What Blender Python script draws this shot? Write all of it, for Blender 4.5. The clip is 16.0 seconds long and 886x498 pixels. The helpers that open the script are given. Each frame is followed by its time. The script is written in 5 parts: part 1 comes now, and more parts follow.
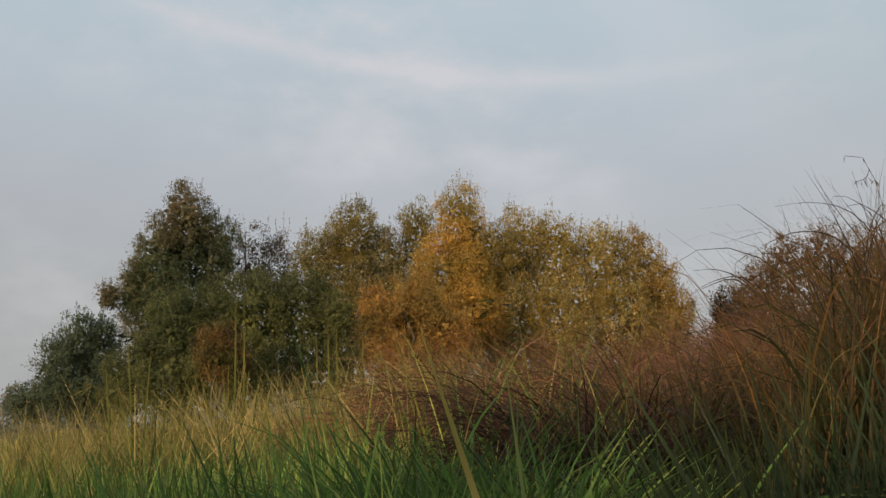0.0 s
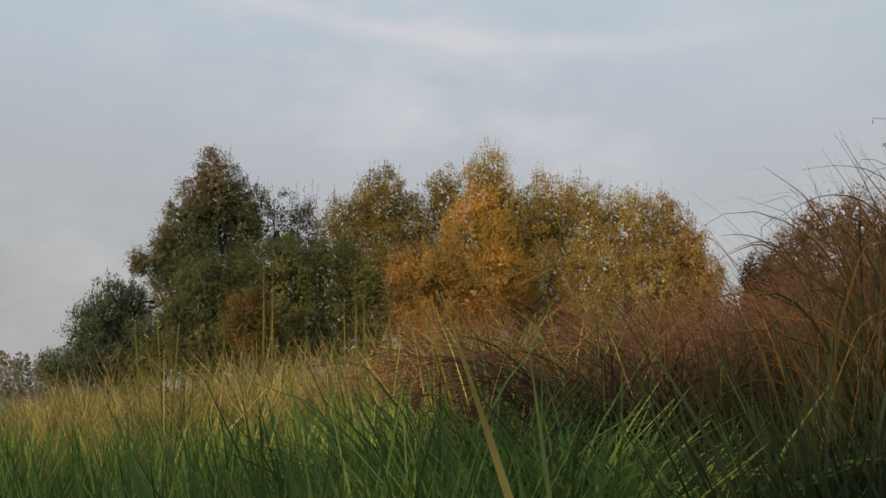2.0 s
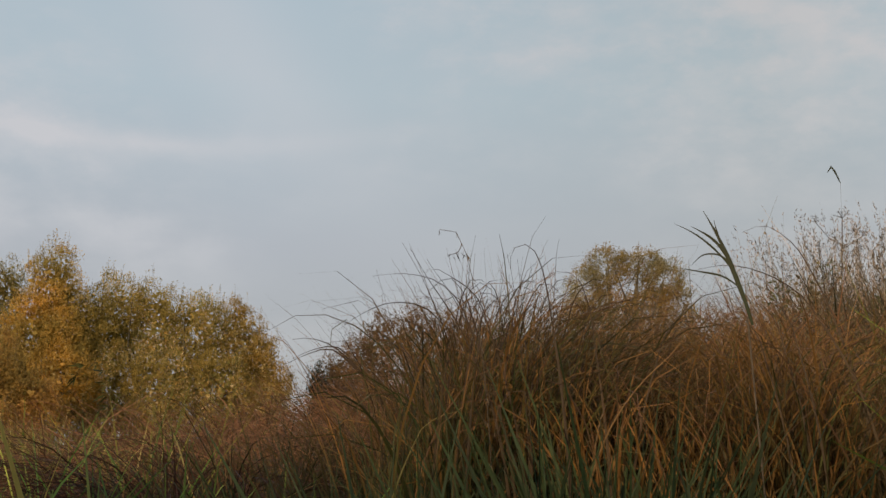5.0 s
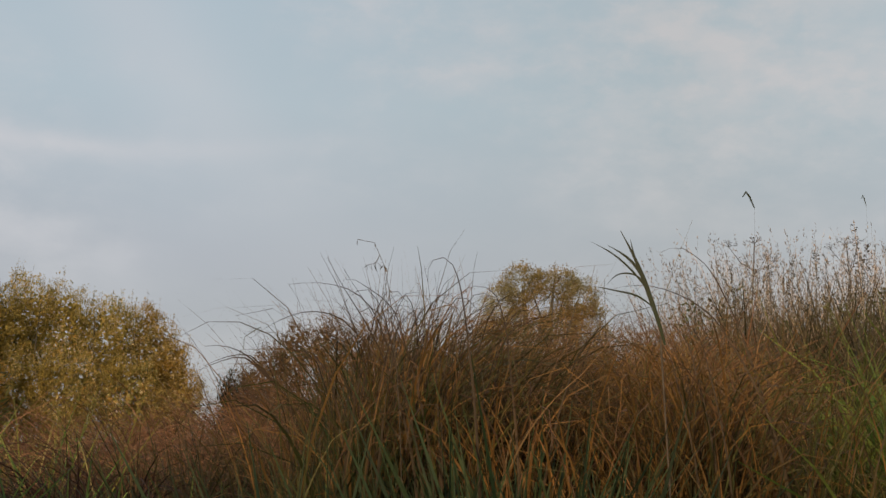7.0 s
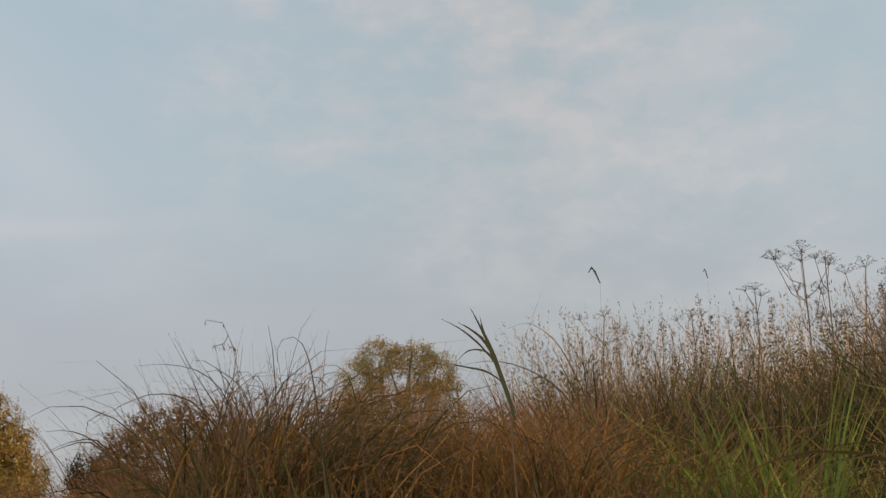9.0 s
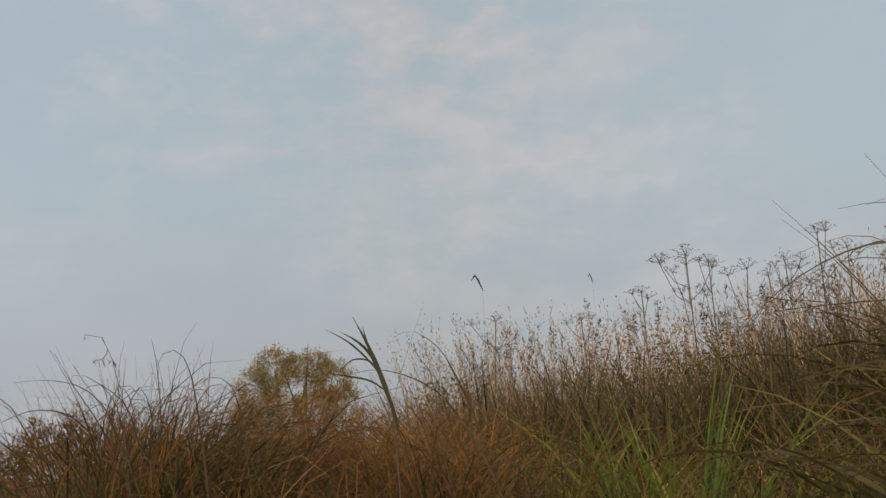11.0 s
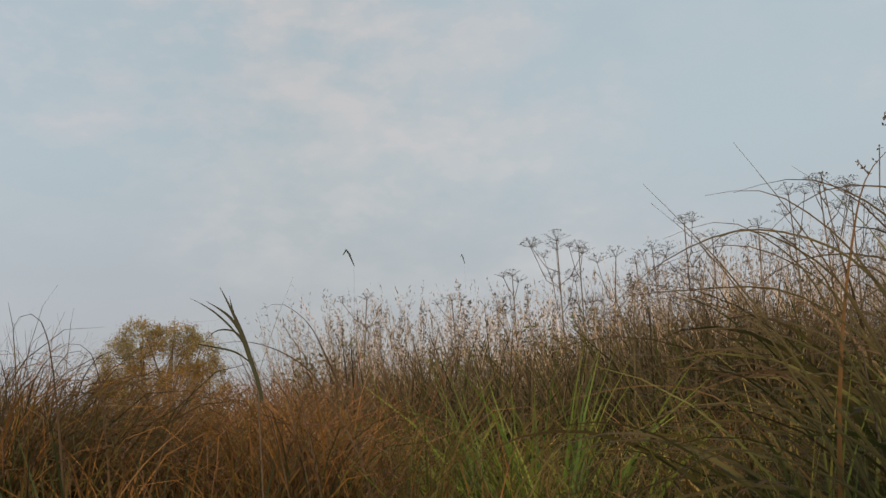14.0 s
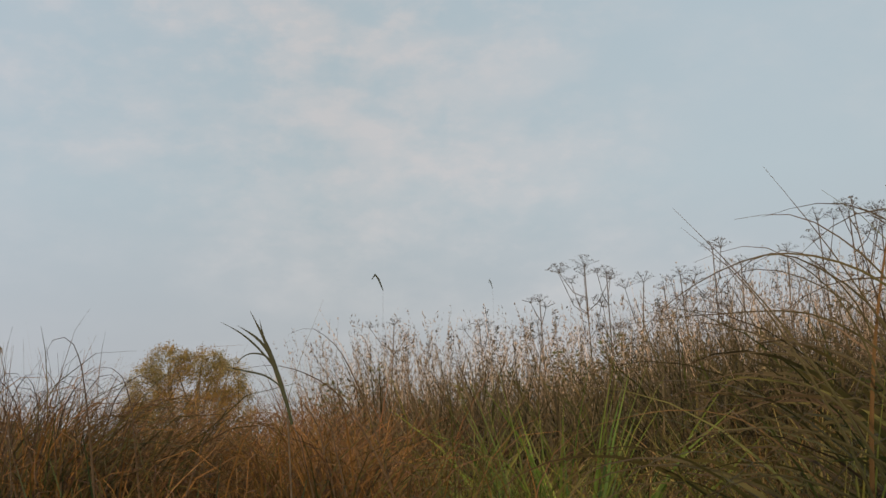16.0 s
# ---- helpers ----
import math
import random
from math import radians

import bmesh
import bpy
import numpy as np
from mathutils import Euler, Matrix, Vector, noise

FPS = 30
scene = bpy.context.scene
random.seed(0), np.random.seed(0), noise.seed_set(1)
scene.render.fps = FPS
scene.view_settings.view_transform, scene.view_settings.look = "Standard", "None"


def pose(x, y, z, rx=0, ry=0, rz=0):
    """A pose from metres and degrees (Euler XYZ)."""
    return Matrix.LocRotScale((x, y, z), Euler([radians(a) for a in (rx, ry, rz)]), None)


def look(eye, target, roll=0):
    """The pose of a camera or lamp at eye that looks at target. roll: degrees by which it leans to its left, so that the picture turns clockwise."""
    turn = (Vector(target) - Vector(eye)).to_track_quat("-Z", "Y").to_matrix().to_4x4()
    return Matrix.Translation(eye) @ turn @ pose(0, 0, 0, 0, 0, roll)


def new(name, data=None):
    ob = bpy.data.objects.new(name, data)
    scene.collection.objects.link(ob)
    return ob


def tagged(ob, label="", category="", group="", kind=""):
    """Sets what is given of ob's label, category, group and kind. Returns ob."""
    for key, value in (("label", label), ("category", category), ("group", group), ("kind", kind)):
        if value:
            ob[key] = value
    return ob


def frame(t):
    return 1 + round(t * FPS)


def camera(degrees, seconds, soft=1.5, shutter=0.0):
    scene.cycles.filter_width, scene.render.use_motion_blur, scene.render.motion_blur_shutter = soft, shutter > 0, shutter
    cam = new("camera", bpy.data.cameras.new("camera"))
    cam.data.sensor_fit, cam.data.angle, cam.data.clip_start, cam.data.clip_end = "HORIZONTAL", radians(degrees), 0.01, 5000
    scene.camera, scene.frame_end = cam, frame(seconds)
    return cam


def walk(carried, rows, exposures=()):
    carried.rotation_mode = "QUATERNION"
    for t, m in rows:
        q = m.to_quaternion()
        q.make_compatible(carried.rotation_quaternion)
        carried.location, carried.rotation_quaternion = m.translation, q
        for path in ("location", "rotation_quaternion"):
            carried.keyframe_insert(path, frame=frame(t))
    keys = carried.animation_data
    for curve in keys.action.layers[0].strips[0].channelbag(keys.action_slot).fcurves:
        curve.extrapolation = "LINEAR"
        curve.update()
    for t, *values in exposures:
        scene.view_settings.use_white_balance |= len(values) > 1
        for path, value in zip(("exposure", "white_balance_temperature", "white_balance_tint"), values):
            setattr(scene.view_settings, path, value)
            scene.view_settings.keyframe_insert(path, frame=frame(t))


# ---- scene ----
# ---- camera ----
cam = camera(39.23, 16.0, soft=1.5)
PATH = [
    (0.0, pose(-0.014, -0.017, 1.255, 98.17, -0.30, -2.13)),
    (0.5, pose(-0.004, -0.008, 1.261, 98.49, -0.15, -0.98)),
    (1.0, pose(-0.025, -0.004, 1.251, 98.33, -0.59, 0.17)),
    (1.5, pose(-0.020, -0.010, 1.256, 96.98, -0.79, -0.14)),
    (2.0, pose(-0.004, -0.012, 1.247, 96.66, -0.48, -0.83)),
    (2.5, pose(-0.012, 0.014, 1.244, 97.47, -2.68, -2.30)),
    (3.0, pose(-0.018, 0.015, 1.246, 97.82, -2.02, -4.38)),
    (3.5, pose(-0.009, 0.018, 1.242, 99.03, -0.67, -7.92)),
    (3.7, pose(-0.015, 0.017, 1.238, 101.17, -1.70, -15.19)),
    (4.0, pose(-0.014, 0.017, 1.233, 102.41, -1.33, -17.79)),
    (4.2, pose(-0.009, 0.037, 1.238, 102.53, -1.61, -19.01)),
    (6.3, pose(0.008, 0.011, 1.237, 100.49, 0.80, -21.71)),
    (6.5, pose(0.007, 0.030, 1.236, 100.91, -0.25, -22.67)),
    (7.0, pose(0.008, 0.039, 1.236, 102.29, -1.38, -24.62)),
    (7.5, pose(0.010, 0.039, 1.235, 102.32, -1.26, -24.65)),
    (8.0, pose(0.012, 0.046, 1.237, 102.59, -1.12, -25.06)),
    (8.2, pose(0.022, 0.049, 1.244, 103.85, 0.09, -27.92)),
    (10.3, pose(0.007, -0.020, 1.235, 106.28, 2.20, -32.64)),
    (10.5, pose(0.028, -0.016, 1.243, 106.09, 3.26, -33.23)),
    (11.0, pose(0.027, -0.020, 1.240, 105.92, 2.87, -35.27)),
    (11.5, pose(0.039, -0.011, 1.240, 106.16, 2.80, -39.19)),
    (12.0, pose(0.062, -0.000, 1.248, 104.90, 3.85, -42.13)),
    (12.5, pose(0.056, -0.000, 1.245, 104.37, 3.59, -42.68)),
    (13.0, pose(0.055, -0.002, 1.239, 104.40, 3.07, -42.34)),
    (13.5, pose(0.050, 0.003, 1.239, 104.64, 2.55, -41.93)),
    (14.0, pose(0.044, -0.005, 1.234, 104.72, 2.21, -41.47)),
    (14.5, pose(0.034, -0.001, 1.230, 105.05, 0.89, -40.64)),
    (15.0, pose(0.033, 0.002, 1.232, 105.58, 1.10, -40.24)),
    (15.5, pose(0.031, -0.002, 1.232, 105.94, 1.09, -39.88)),
    (16.0, pose(0.034, -0.008, 1.228, 105.96, 1.86, -40.29)),
]
walk(cam, PATH, [(0.0, 0.03), (3.5, 0.06), (4.2, -0.06), (8.2, -0.05), (10.5, -0.10), (11.0, -0.12), (12.0, 0.0), (16.0, 0.0)])

# ---- world and sun ----
SUN_AZ, SUN_EL = -135.0, 15.0      # degrees clockwise from +y, degrees above the horizon


def heading(az, el=0.0):
    """Unit vector for a compass bearing (clockwise from +y) and an elevation, in degrees."""
    a, e = radians(az), radians(el)
    return Vector((math.sin(a) * math.cos(e), math.cos(a) * math.cos(e), math.sin(e)))


def node(tree, kind, **inputs):
    n = tree.nodes.new(kind)
    for key, value in inputs.items():
        n.inputs[key.replace("_", " ")].default_value = value
    return n


def ramp(tree, source, stops, interpolation="LINEAR"):
    n = tree.nodes.new("ShaderNodeValToRGB")
    n.color_ramp.interpolation = interpolation
    while len(n.color_ramp.elements) < len(stops):
        n.color_ramp.elements.new(0.5)
    for e, (p, c) in zip(n.color_ramp.elements, stops):
        e.position, e.color = p, (*c, 1) if len(c) == 3 else c
    tree.links.new(source, n.inputs[0])
    return n.outputs[0]


def maths(tree, operation, a, b=None, clamp=False):
    n = tree.nodes.new("ShaderNodeMath")
    n.operation, n.use_clamp = operation, clamp
    for k, v in enumerate((a, b)):
        if v is None:
            continue
        if isinstance(v, (int, float)):
            n.inputs[k].default_value = v
        else:
            tree.links.new(v, n.inputs[k])
    return n.outputs[0]


def blend(tree, factor, a, b, mode="MIX"):
    n = tree.nodes.new("ShaderNodeMix")
    n.data_type, n.blend_type = "RGBA", mode
    for k, v in ((0, factor), (6, a), (7, b)):
        if isinstance(v, (int, float)):
            n.inputs[k].default_value = v
        elif isinstance(v, tuple):
            n.inputs[k].default_value = (*v, 1)
        else:
            tree.links.new(v, n.inputs[k])
    return n.outputs[2]


world = bpy.data.worlds.new("autumn_sky")
world.use_nodes = True
scene.world = world
wt = world.node_tree
wt.nodes.clear()
sky = wt.nodes.new("ShaderNodeTexSky")
sky.sky_type, sky.sun_disc = "NISHITA", False
sky.sun_elevation, sky.sun_rotation = radians(SUN_EL), radians(SUN_AZ)
sky.air_density, sky.dust_density = 1.2, 3.0
coord = wt.nodes.new("ShaderNodeTexCoord")
sep = wt.nodes.new("ShaderNodeSeparateXYZ")
wt.links.new(coord.outputs["Generated"], sep.inputs[0])
bearing = maths(wt, "ARCTAN2", sep.outputs[0], sep.outputs[1])
height = sep.outputs[2]
# thin veil of cloud, whiter low down, bluer overhead
veil = ramp(wt, height, [(0.0, (0.42, 0.42, 0.415)), (0.10, (0.435, 0.437, 0.45)), (0.20, (0.47, 0.485, 0.52)),
                         (0.32, (0.48, 0.555, 0.60)), (0.55, (0.45, 0.55, 0.62)), (1.0, (0.42, 0.53, 0.63))])
stretch = node(wt, "ShaderNodeMapping", Scale=(1.0, 1.0, 1.9))
wt.links.new(coord.outputs["Generated"], stretch.inputs[0])
big = node(wt, "ShaderNodeTexNoise", Scale=3.2, Detail=4.0, Roughness=0.5)
small = node(wt, "ShaderNodeTexNoise", Scale=13.0, Detail=6.0, Roughness=0.55)
wt.links.new(stretch.outputs[0], big.inputs["Vector"])
wt.links.new(stretch.outputs[0], small.inputs["Vector"])
mottle = node(wt, "ShaderNodeTexNoise", Scale=34.0, Detail=5.0, Roughness=0.6)
wt.links.new(stretch.outputs[0], mottle.inputs["Vector"])
puffs = maths(wt, "MULTIPLY", ramp(wt, big.outputs[0], [(0.36, (0, 0, 0)), (0.72, (1, 1, 1))], "EASE"),
              ramp(wt, small.outputs[0], [(0.25, (0, 0, 0)), (0.75, (1, 1, 1))], "EASE"))


def sky_band(bend, az0, el0, slope, width, reach):
    """A long wisp: a soft band round el0 + slope (az-az0) + bend (az-az0)^2, fading over reach. Radians."""
    d = maths(wt, "SUBTRACT", bearing, az0)
    curve = maths(wt, "ADD", maths(wt, "MULTIPLY", maths(wt, "MULTIPLY", d, d), bend), maths(wt, "ADD", maths(wt, "MULTIPLY", d, slope), el0))
    off = maths(wt, "DIVIDE", maths(wt, "SUBTRACT", height, curve), width)
    along = maths(wt, "DIVIDE", d, reach)
    both = maths(wt, "ADD", maths(wt, "MULTIPLY", off, off), maths(wt, "MULTIPLY", along, along))
    return maths(wt, "EXPONENT", maths(wt, "MULTIPLY", both, -1.0))


streak = sky_band(0.425, -0.02, 0.2838, -0.123, 0.0085, 0.24)
pillar = sky_band(0.0, 0.19, 0.345, -0.825, 0.055, 0.13)
bank_cloud = sky_band(0.0, 0.63, 0.385, 0.0, 0.075, 0.17)
clouds = maths(wt, "ADD", maths(wt, "MULTIPLY", puffs, 0.7), maths(wt, "MULTIPLY", streak, 0.7))
clouds = maths(wt, "ADD", clouds, maths(wt, "MULTIPLY", pillar, 0.38))
fleck = maths(wt, "MULTIPLY", ramp(wt, mottle.outputs[0], [(0.42, (0, 0, 0)), (0.70, (1, 1, 1))], "EASE"), ramp(wt, height, [(0.18, (0, 0, 0)), (0.34, (1, 1, 1))]))
clouds = maths(wt, "ADD", clouds, maths(wt, "MULTIPLY", maths(wt, "MULTIPLY", fleck, ramp(wt, big.outputs[0], [(0.40, (0, 0, 0)), (0.60, (1, 1, 1))])), 0.38))
clouds = maths(wt, "ADD", clouds, maths(wt, "MULTIPLY", maths(wt, "MULTIPLY", bank_cloud, ramp(wt, small.outputs[0], [(0.40, (0, 0, 0)), (0.62, (1, 1, 1))], "EASE")), 0.45), clamp=True)
east = ramp(wt, bearing, [(0.2, (1.03, 1.045, 1.065)), (0.62, (0.95, 0.95, 0.925)), (0.95, (1.03, 1.03, 1.015))])
lit = blend(wt, 1.0, blend(wt, clouds, veil, (0.638, 0.624, 0.638)), east, "MULTIPLY")
low = maths(wt, "MULTIPLY", ramp(wt, height, [(0.0, (1, 1, 1)), (0.25, (0, 0, 0))]), ramp(wt, maths(wt, "ADD", bearing, 0.45), [(0.0, (1, 1, 1)), (0.42, (0, 0, 0))]))
lit = blend(wt, maths(wt, "MULTIPLY", low, 0.55), lit, (0.25, 0.26, 0.265))
under = wt.nodes.new("ShaderNodeVectorMath")
under.operation = "SCALE"
under.inputs["Scale"].default_value = 0.10
wt.links.new(sky.outputs[0], under.inputs[0])
mixed = blend(wt, 0.86, under.outputs[0], lit)
back = wt.nodes.new("ShaderNodeBackground")
back.inputs[1].default_value = 1.0
wt.links.new(mixed, back.inputs[0])
wo = wt.nodes.new("ShaderNodeOutputWorld")
wt.links.new(back.outputs[0], wo.inputs[0])

sun = new("sun", bpy.data.lights.new("sun", "SUN"))
sun.data.energy, sun.data.angle, sun.data.color = 4.8, radians(2), (1.0, 0.76, 0.47)
sun.matrix_world = look(heading(SUN_AZ, SUN_EL) * 50, (0, 0, 0))

# ---- materials ----


def plant(name, stops, vary=0.28, patch=None, patch_scale=1.5, through_light=0.4, rough=0.6, along=True):
    """Leaf or blade: colours from root to tip (or from leaf to leaf), varied blade by blade and in patches. Dark root
    stops put the shade low in the stand into the colour.
    """
    m = bpy.data.materials.new(name)
    m.use_nodes = True
    t = m.node_tree
    t.nodes.clear()
    geo = t.nodes.new("ShaderNodeNewGeometry")
    rnd = geo.outputs["Random Per Island"]
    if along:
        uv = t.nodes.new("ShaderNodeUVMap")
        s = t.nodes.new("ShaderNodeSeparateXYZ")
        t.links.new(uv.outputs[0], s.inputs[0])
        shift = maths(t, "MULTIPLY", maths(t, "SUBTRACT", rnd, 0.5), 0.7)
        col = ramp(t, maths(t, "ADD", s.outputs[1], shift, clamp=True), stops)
    else:
        col = ramp(t, rnd, stops)
    if patch:
        n = node(t, "ShaderNodeTexNoise", Scale=patch_scale, Detail=3.0)
        tc = t.nodes.new("ShaderNodeTexCoord")
        t.links.new(tc.outputs["Object"], n.inputs["Vector"])
        f = ramp(t, n.outputs[0], [(0.42, (0, 0, 0)), (0.60, (1, 1, 1))])
        col = blend(t, f, col, blend(t, 1.0, patch, blend(t, 0.5, (1, 1, 1), ramp(t, rnd, [(0, (0.4, 0.4, 0.4)), (1, (1.4, 1.3, 1.2))])), "MULTIPLY"))
    wn = node(t, "ShaderNodeTexWhiteNoise")
    wn.noise_dimensions = "1D"
    t.links.new(rnd, wn.inputs["W"])
    bright = ramp(t, wn.outputs[0], [(0, (1 - vary,) * 3), (1, (1 + vary,) * 3)])
    col = blend(t, 1.0, col, bright, "MULTIPLY")
    tuft = node(t, "ShaderNodeTexNoise", Scale=2.6 if along else 1.7, Detail=2.0)
    where = t.nodes.new("ShaderNodeTexCoord")
    t.links.new(where.outputs["Object"], tuft.inputs["Vector"])
    col = blend(t, 1.0, col, ramp(t, tuft.outputs[0], [(0.32, (0.62, 0.64, 0.50) if along else (0.81, 0.81, 0.70)), (0.5, (1.03, 1.0, 0.84)), (0.68, (1.42, 1.30, 1.03) if along else (1.25, 1.18, 1.0))]), "MULTIPLY")
    p = node(t, "ShaderNodeBsdfPrincipled", Roughness=rough)
    p.inputs["Specular IOR Level"].default_value = 0.25
    t.links.new(col, p.inputs["Base Color"])
    tr = t.nodes.new("ShaderNodeBsdfTranslucent")
    t.links.new(col, tr.inputs[0])
    mx = t.nodes.new("ShaderNodeMixShader")
    mx.inputs[0].default_value = through_light
    t.links.new(p.outputs[0], mx.inputs[1])
    t.links.new(tr.outputs[0], mx.inputs[2])
    o = t.nodes.new("ShaderNodeOutputMaterial")
    t.links.new(mx.outputs[0], o.inputs[0])
    return m


def rough_surface(name, a, b, scale, bump=0.5, rough=0.9, spec=0.3):
    """Earth, bark: two colours mixed by noise at two scales, with relief."""
    m = bpy.data.materials.new(name)
    m.use_nodes = True
    t = m.node_tree
    p = t.nodes["Principled BSDF"]
    tc = t.nodes.new("ShaderNodeTexCoord")
    n1 = node(t, "ShaderNodeTexNoise", Scale=scale, Detail=8.0)
    n2 = node(t, "ShaderNodeTexNoise", Scale=scale * 0.12, Detail=3.0)
    t.links.new(tc.outputs["Object"], n1.inputs["Vector"])
    t.links.new(tc.outputs["Object"], n2.inputs["Vector"])
    f = maths(t, "ADD", maths(t, "MULTIPLY", n1.outputs[0], 0.6), maths(t, "MULTIPLY", n2.outputs[0], 0.4))
    t.links.new(ramp(t, f, [(0.35, a), (0.65, b)]), p.inputs["Base Color"])
    bp = node(t, "ShaderNodeBump", Strength=bump, Distance=0.03)
    t.links.new(n1.outputs[0], bp.inputs["Height"])
    t.links.new(bp.outputs[0], p.inputs["Normal"])
    p.inputs["Roughness"].default_value = rough
    p.inputs["Specular IOR Level"].default_value = spec
    return m


M_EARTH = rough_surface("meadow_earth", (0.035, 0.028, 0.014), (0.085, 0.075, 0.030), 3.0)
M_BARK = rough_surface("willow_bark", (0.05, 0.04, 0.03), (0.14, 0.12, 0.09), 14.0)
M_STEM = rough_surface("dry_stem", (0.045, 0.034, 0.025), (0.11, 0.082, 0.058), 30.0)
M_WATER = rough_surface("river_water", (0.02, 0.03, 0.03), (0.03, 0.04, 0.04), 0.4, bump=0.05, rough=0.06, spec=0.5)

# blades: near-black root colours stand for the shade between the stems
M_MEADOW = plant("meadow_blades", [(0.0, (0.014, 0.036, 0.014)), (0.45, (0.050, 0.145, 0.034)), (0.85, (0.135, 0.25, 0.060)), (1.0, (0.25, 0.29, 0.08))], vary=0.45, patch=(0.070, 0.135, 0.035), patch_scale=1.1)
# green grass with the shade of the low ground put into its colour
M_SHADEGRASS = plant("shade_toned_undergrowth", [(0.0, (0.012, 0.020, 0.010)), (0.5, (0.028, 0.048, 0.021)), (1.0, (0.052, 0.068, 0.032))], vary=0.4)
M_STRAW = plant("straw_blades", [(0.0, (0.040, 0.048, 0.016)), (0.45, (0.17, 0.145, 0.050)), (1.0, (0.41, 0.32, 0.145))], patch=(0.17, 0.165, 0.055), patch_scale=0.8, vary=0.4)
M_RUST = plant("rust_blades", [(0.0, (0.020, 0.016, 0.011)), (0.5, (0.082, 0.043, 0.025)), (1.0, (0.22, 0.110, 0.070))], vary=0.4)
# maroon is the dead grass's own hue, its darkness is painted shade
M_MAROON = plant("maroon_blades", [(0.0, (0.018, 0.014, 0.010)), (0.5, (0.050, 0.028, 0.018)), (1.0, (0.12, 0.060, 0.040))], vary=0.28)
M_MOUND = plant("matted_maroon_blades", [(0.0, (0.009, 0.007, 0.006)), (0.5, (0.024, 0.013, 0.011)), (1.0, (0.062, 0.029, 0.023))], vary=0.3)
# sedge: greenish base and tan tips are its own, the near-black root is painted shade
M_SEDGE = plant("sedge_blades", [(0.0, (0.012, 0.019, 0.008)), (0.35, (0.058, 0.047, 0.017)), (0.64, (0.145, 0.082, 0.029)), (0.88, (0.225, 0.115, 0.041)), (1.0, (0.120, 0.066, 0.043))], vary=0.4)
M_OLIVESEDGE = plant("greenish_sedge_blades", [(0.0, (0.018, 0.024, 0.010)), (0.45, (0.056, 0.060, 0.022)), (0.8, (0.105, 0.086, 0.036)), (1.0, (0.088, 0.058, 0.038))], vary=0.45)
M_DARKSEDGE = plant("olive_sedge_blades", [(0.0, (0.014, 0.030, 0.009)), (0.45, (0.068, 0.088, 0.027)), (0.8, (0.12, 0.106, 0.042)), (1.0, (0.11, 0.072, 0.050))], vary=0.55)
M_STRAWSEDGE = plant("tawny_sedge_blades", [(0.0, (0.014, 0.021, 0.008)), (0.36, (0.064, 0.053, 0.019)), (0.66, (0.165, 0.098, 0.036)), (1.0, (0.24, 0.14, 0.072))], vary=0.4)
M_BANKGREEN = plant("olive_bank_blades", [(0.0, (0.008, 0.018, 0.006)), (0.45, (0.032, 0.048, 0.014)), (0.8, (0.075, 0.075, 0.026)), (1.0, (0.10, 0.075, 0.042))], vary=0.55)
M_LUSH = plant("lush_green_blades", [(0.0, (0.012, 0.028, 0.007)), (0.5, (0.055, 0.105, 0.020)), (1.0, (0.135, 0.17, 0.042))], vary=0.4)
# brown-green grass, its colour darkened to stand for shade in the hollow
M_SHADEHOLLOW = plant("shade_toned_hollow_grass", [(0.0, (0.007, 0.012, 0.007)), (0.5, (0.028, 0.032, 0.014)), (1.0, (0.075, 0.058, 0.030))], vary=0.5)
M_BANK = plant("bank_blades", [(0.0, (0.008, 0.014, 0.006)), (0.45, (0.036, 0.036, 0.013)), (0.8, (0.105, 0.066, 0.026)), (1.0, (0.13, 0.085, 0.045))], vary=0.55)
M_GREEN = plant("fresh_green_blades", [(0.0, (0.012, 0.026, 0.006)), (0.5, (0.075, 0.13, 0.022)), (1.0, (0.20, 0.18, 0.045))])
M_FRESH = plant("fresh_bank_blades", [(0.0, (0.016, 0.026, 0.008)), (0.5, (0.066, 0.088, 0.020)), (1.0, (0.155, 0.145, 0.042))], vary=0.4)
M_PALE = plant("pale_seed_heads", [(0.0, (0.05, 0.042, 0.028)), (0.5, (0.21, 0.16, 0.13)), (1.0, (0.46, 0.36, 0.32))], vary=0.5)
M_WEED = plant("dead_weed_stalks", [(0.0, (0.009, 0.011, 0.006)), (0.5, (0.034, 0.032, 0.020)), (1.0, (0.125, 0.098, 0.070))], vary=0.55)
M_UMBEL = plant("dry_umbel", [(0.0, (0.055, 0.043, 0.033)), (1.0, (0.075, 0.06, 0.052))], along=False, through_light=0.1)
M_REED = plant("reed_blades", [(0.0, (0.030, 0.038, 0.017)), (1.0, (0.038, 0.040, 0.024))], vary=0.15)
M_YBLADE = plant("yellowing_blade", [(0.0, (0.42, 0.38, 0.09)), (1.0, (0.64, 0.47, 0.15))], vary=0.1)
M_LUSHBLADE = plant("single_green_blade", [(0.0, (0.17, 0.26, 0.075)), (1.0, (0.34, 0.37, 0.13))], vary=0.1)
M_DARKTIP = plant("dark_arching_blades", [(0.0, (0.030, 0.028, 0.013)), (0.6, (0.085, 0.052, 0.026)), (1.0, (0.055, 0.036, 0.030))], vary=0.35)
M_DRYSTEM = plant("fallen_dry_stems", [(0.0, (0.10, 0.062, 0.045)), (1.0, (0.24, 0.15, 0.11))], vary=0.35)

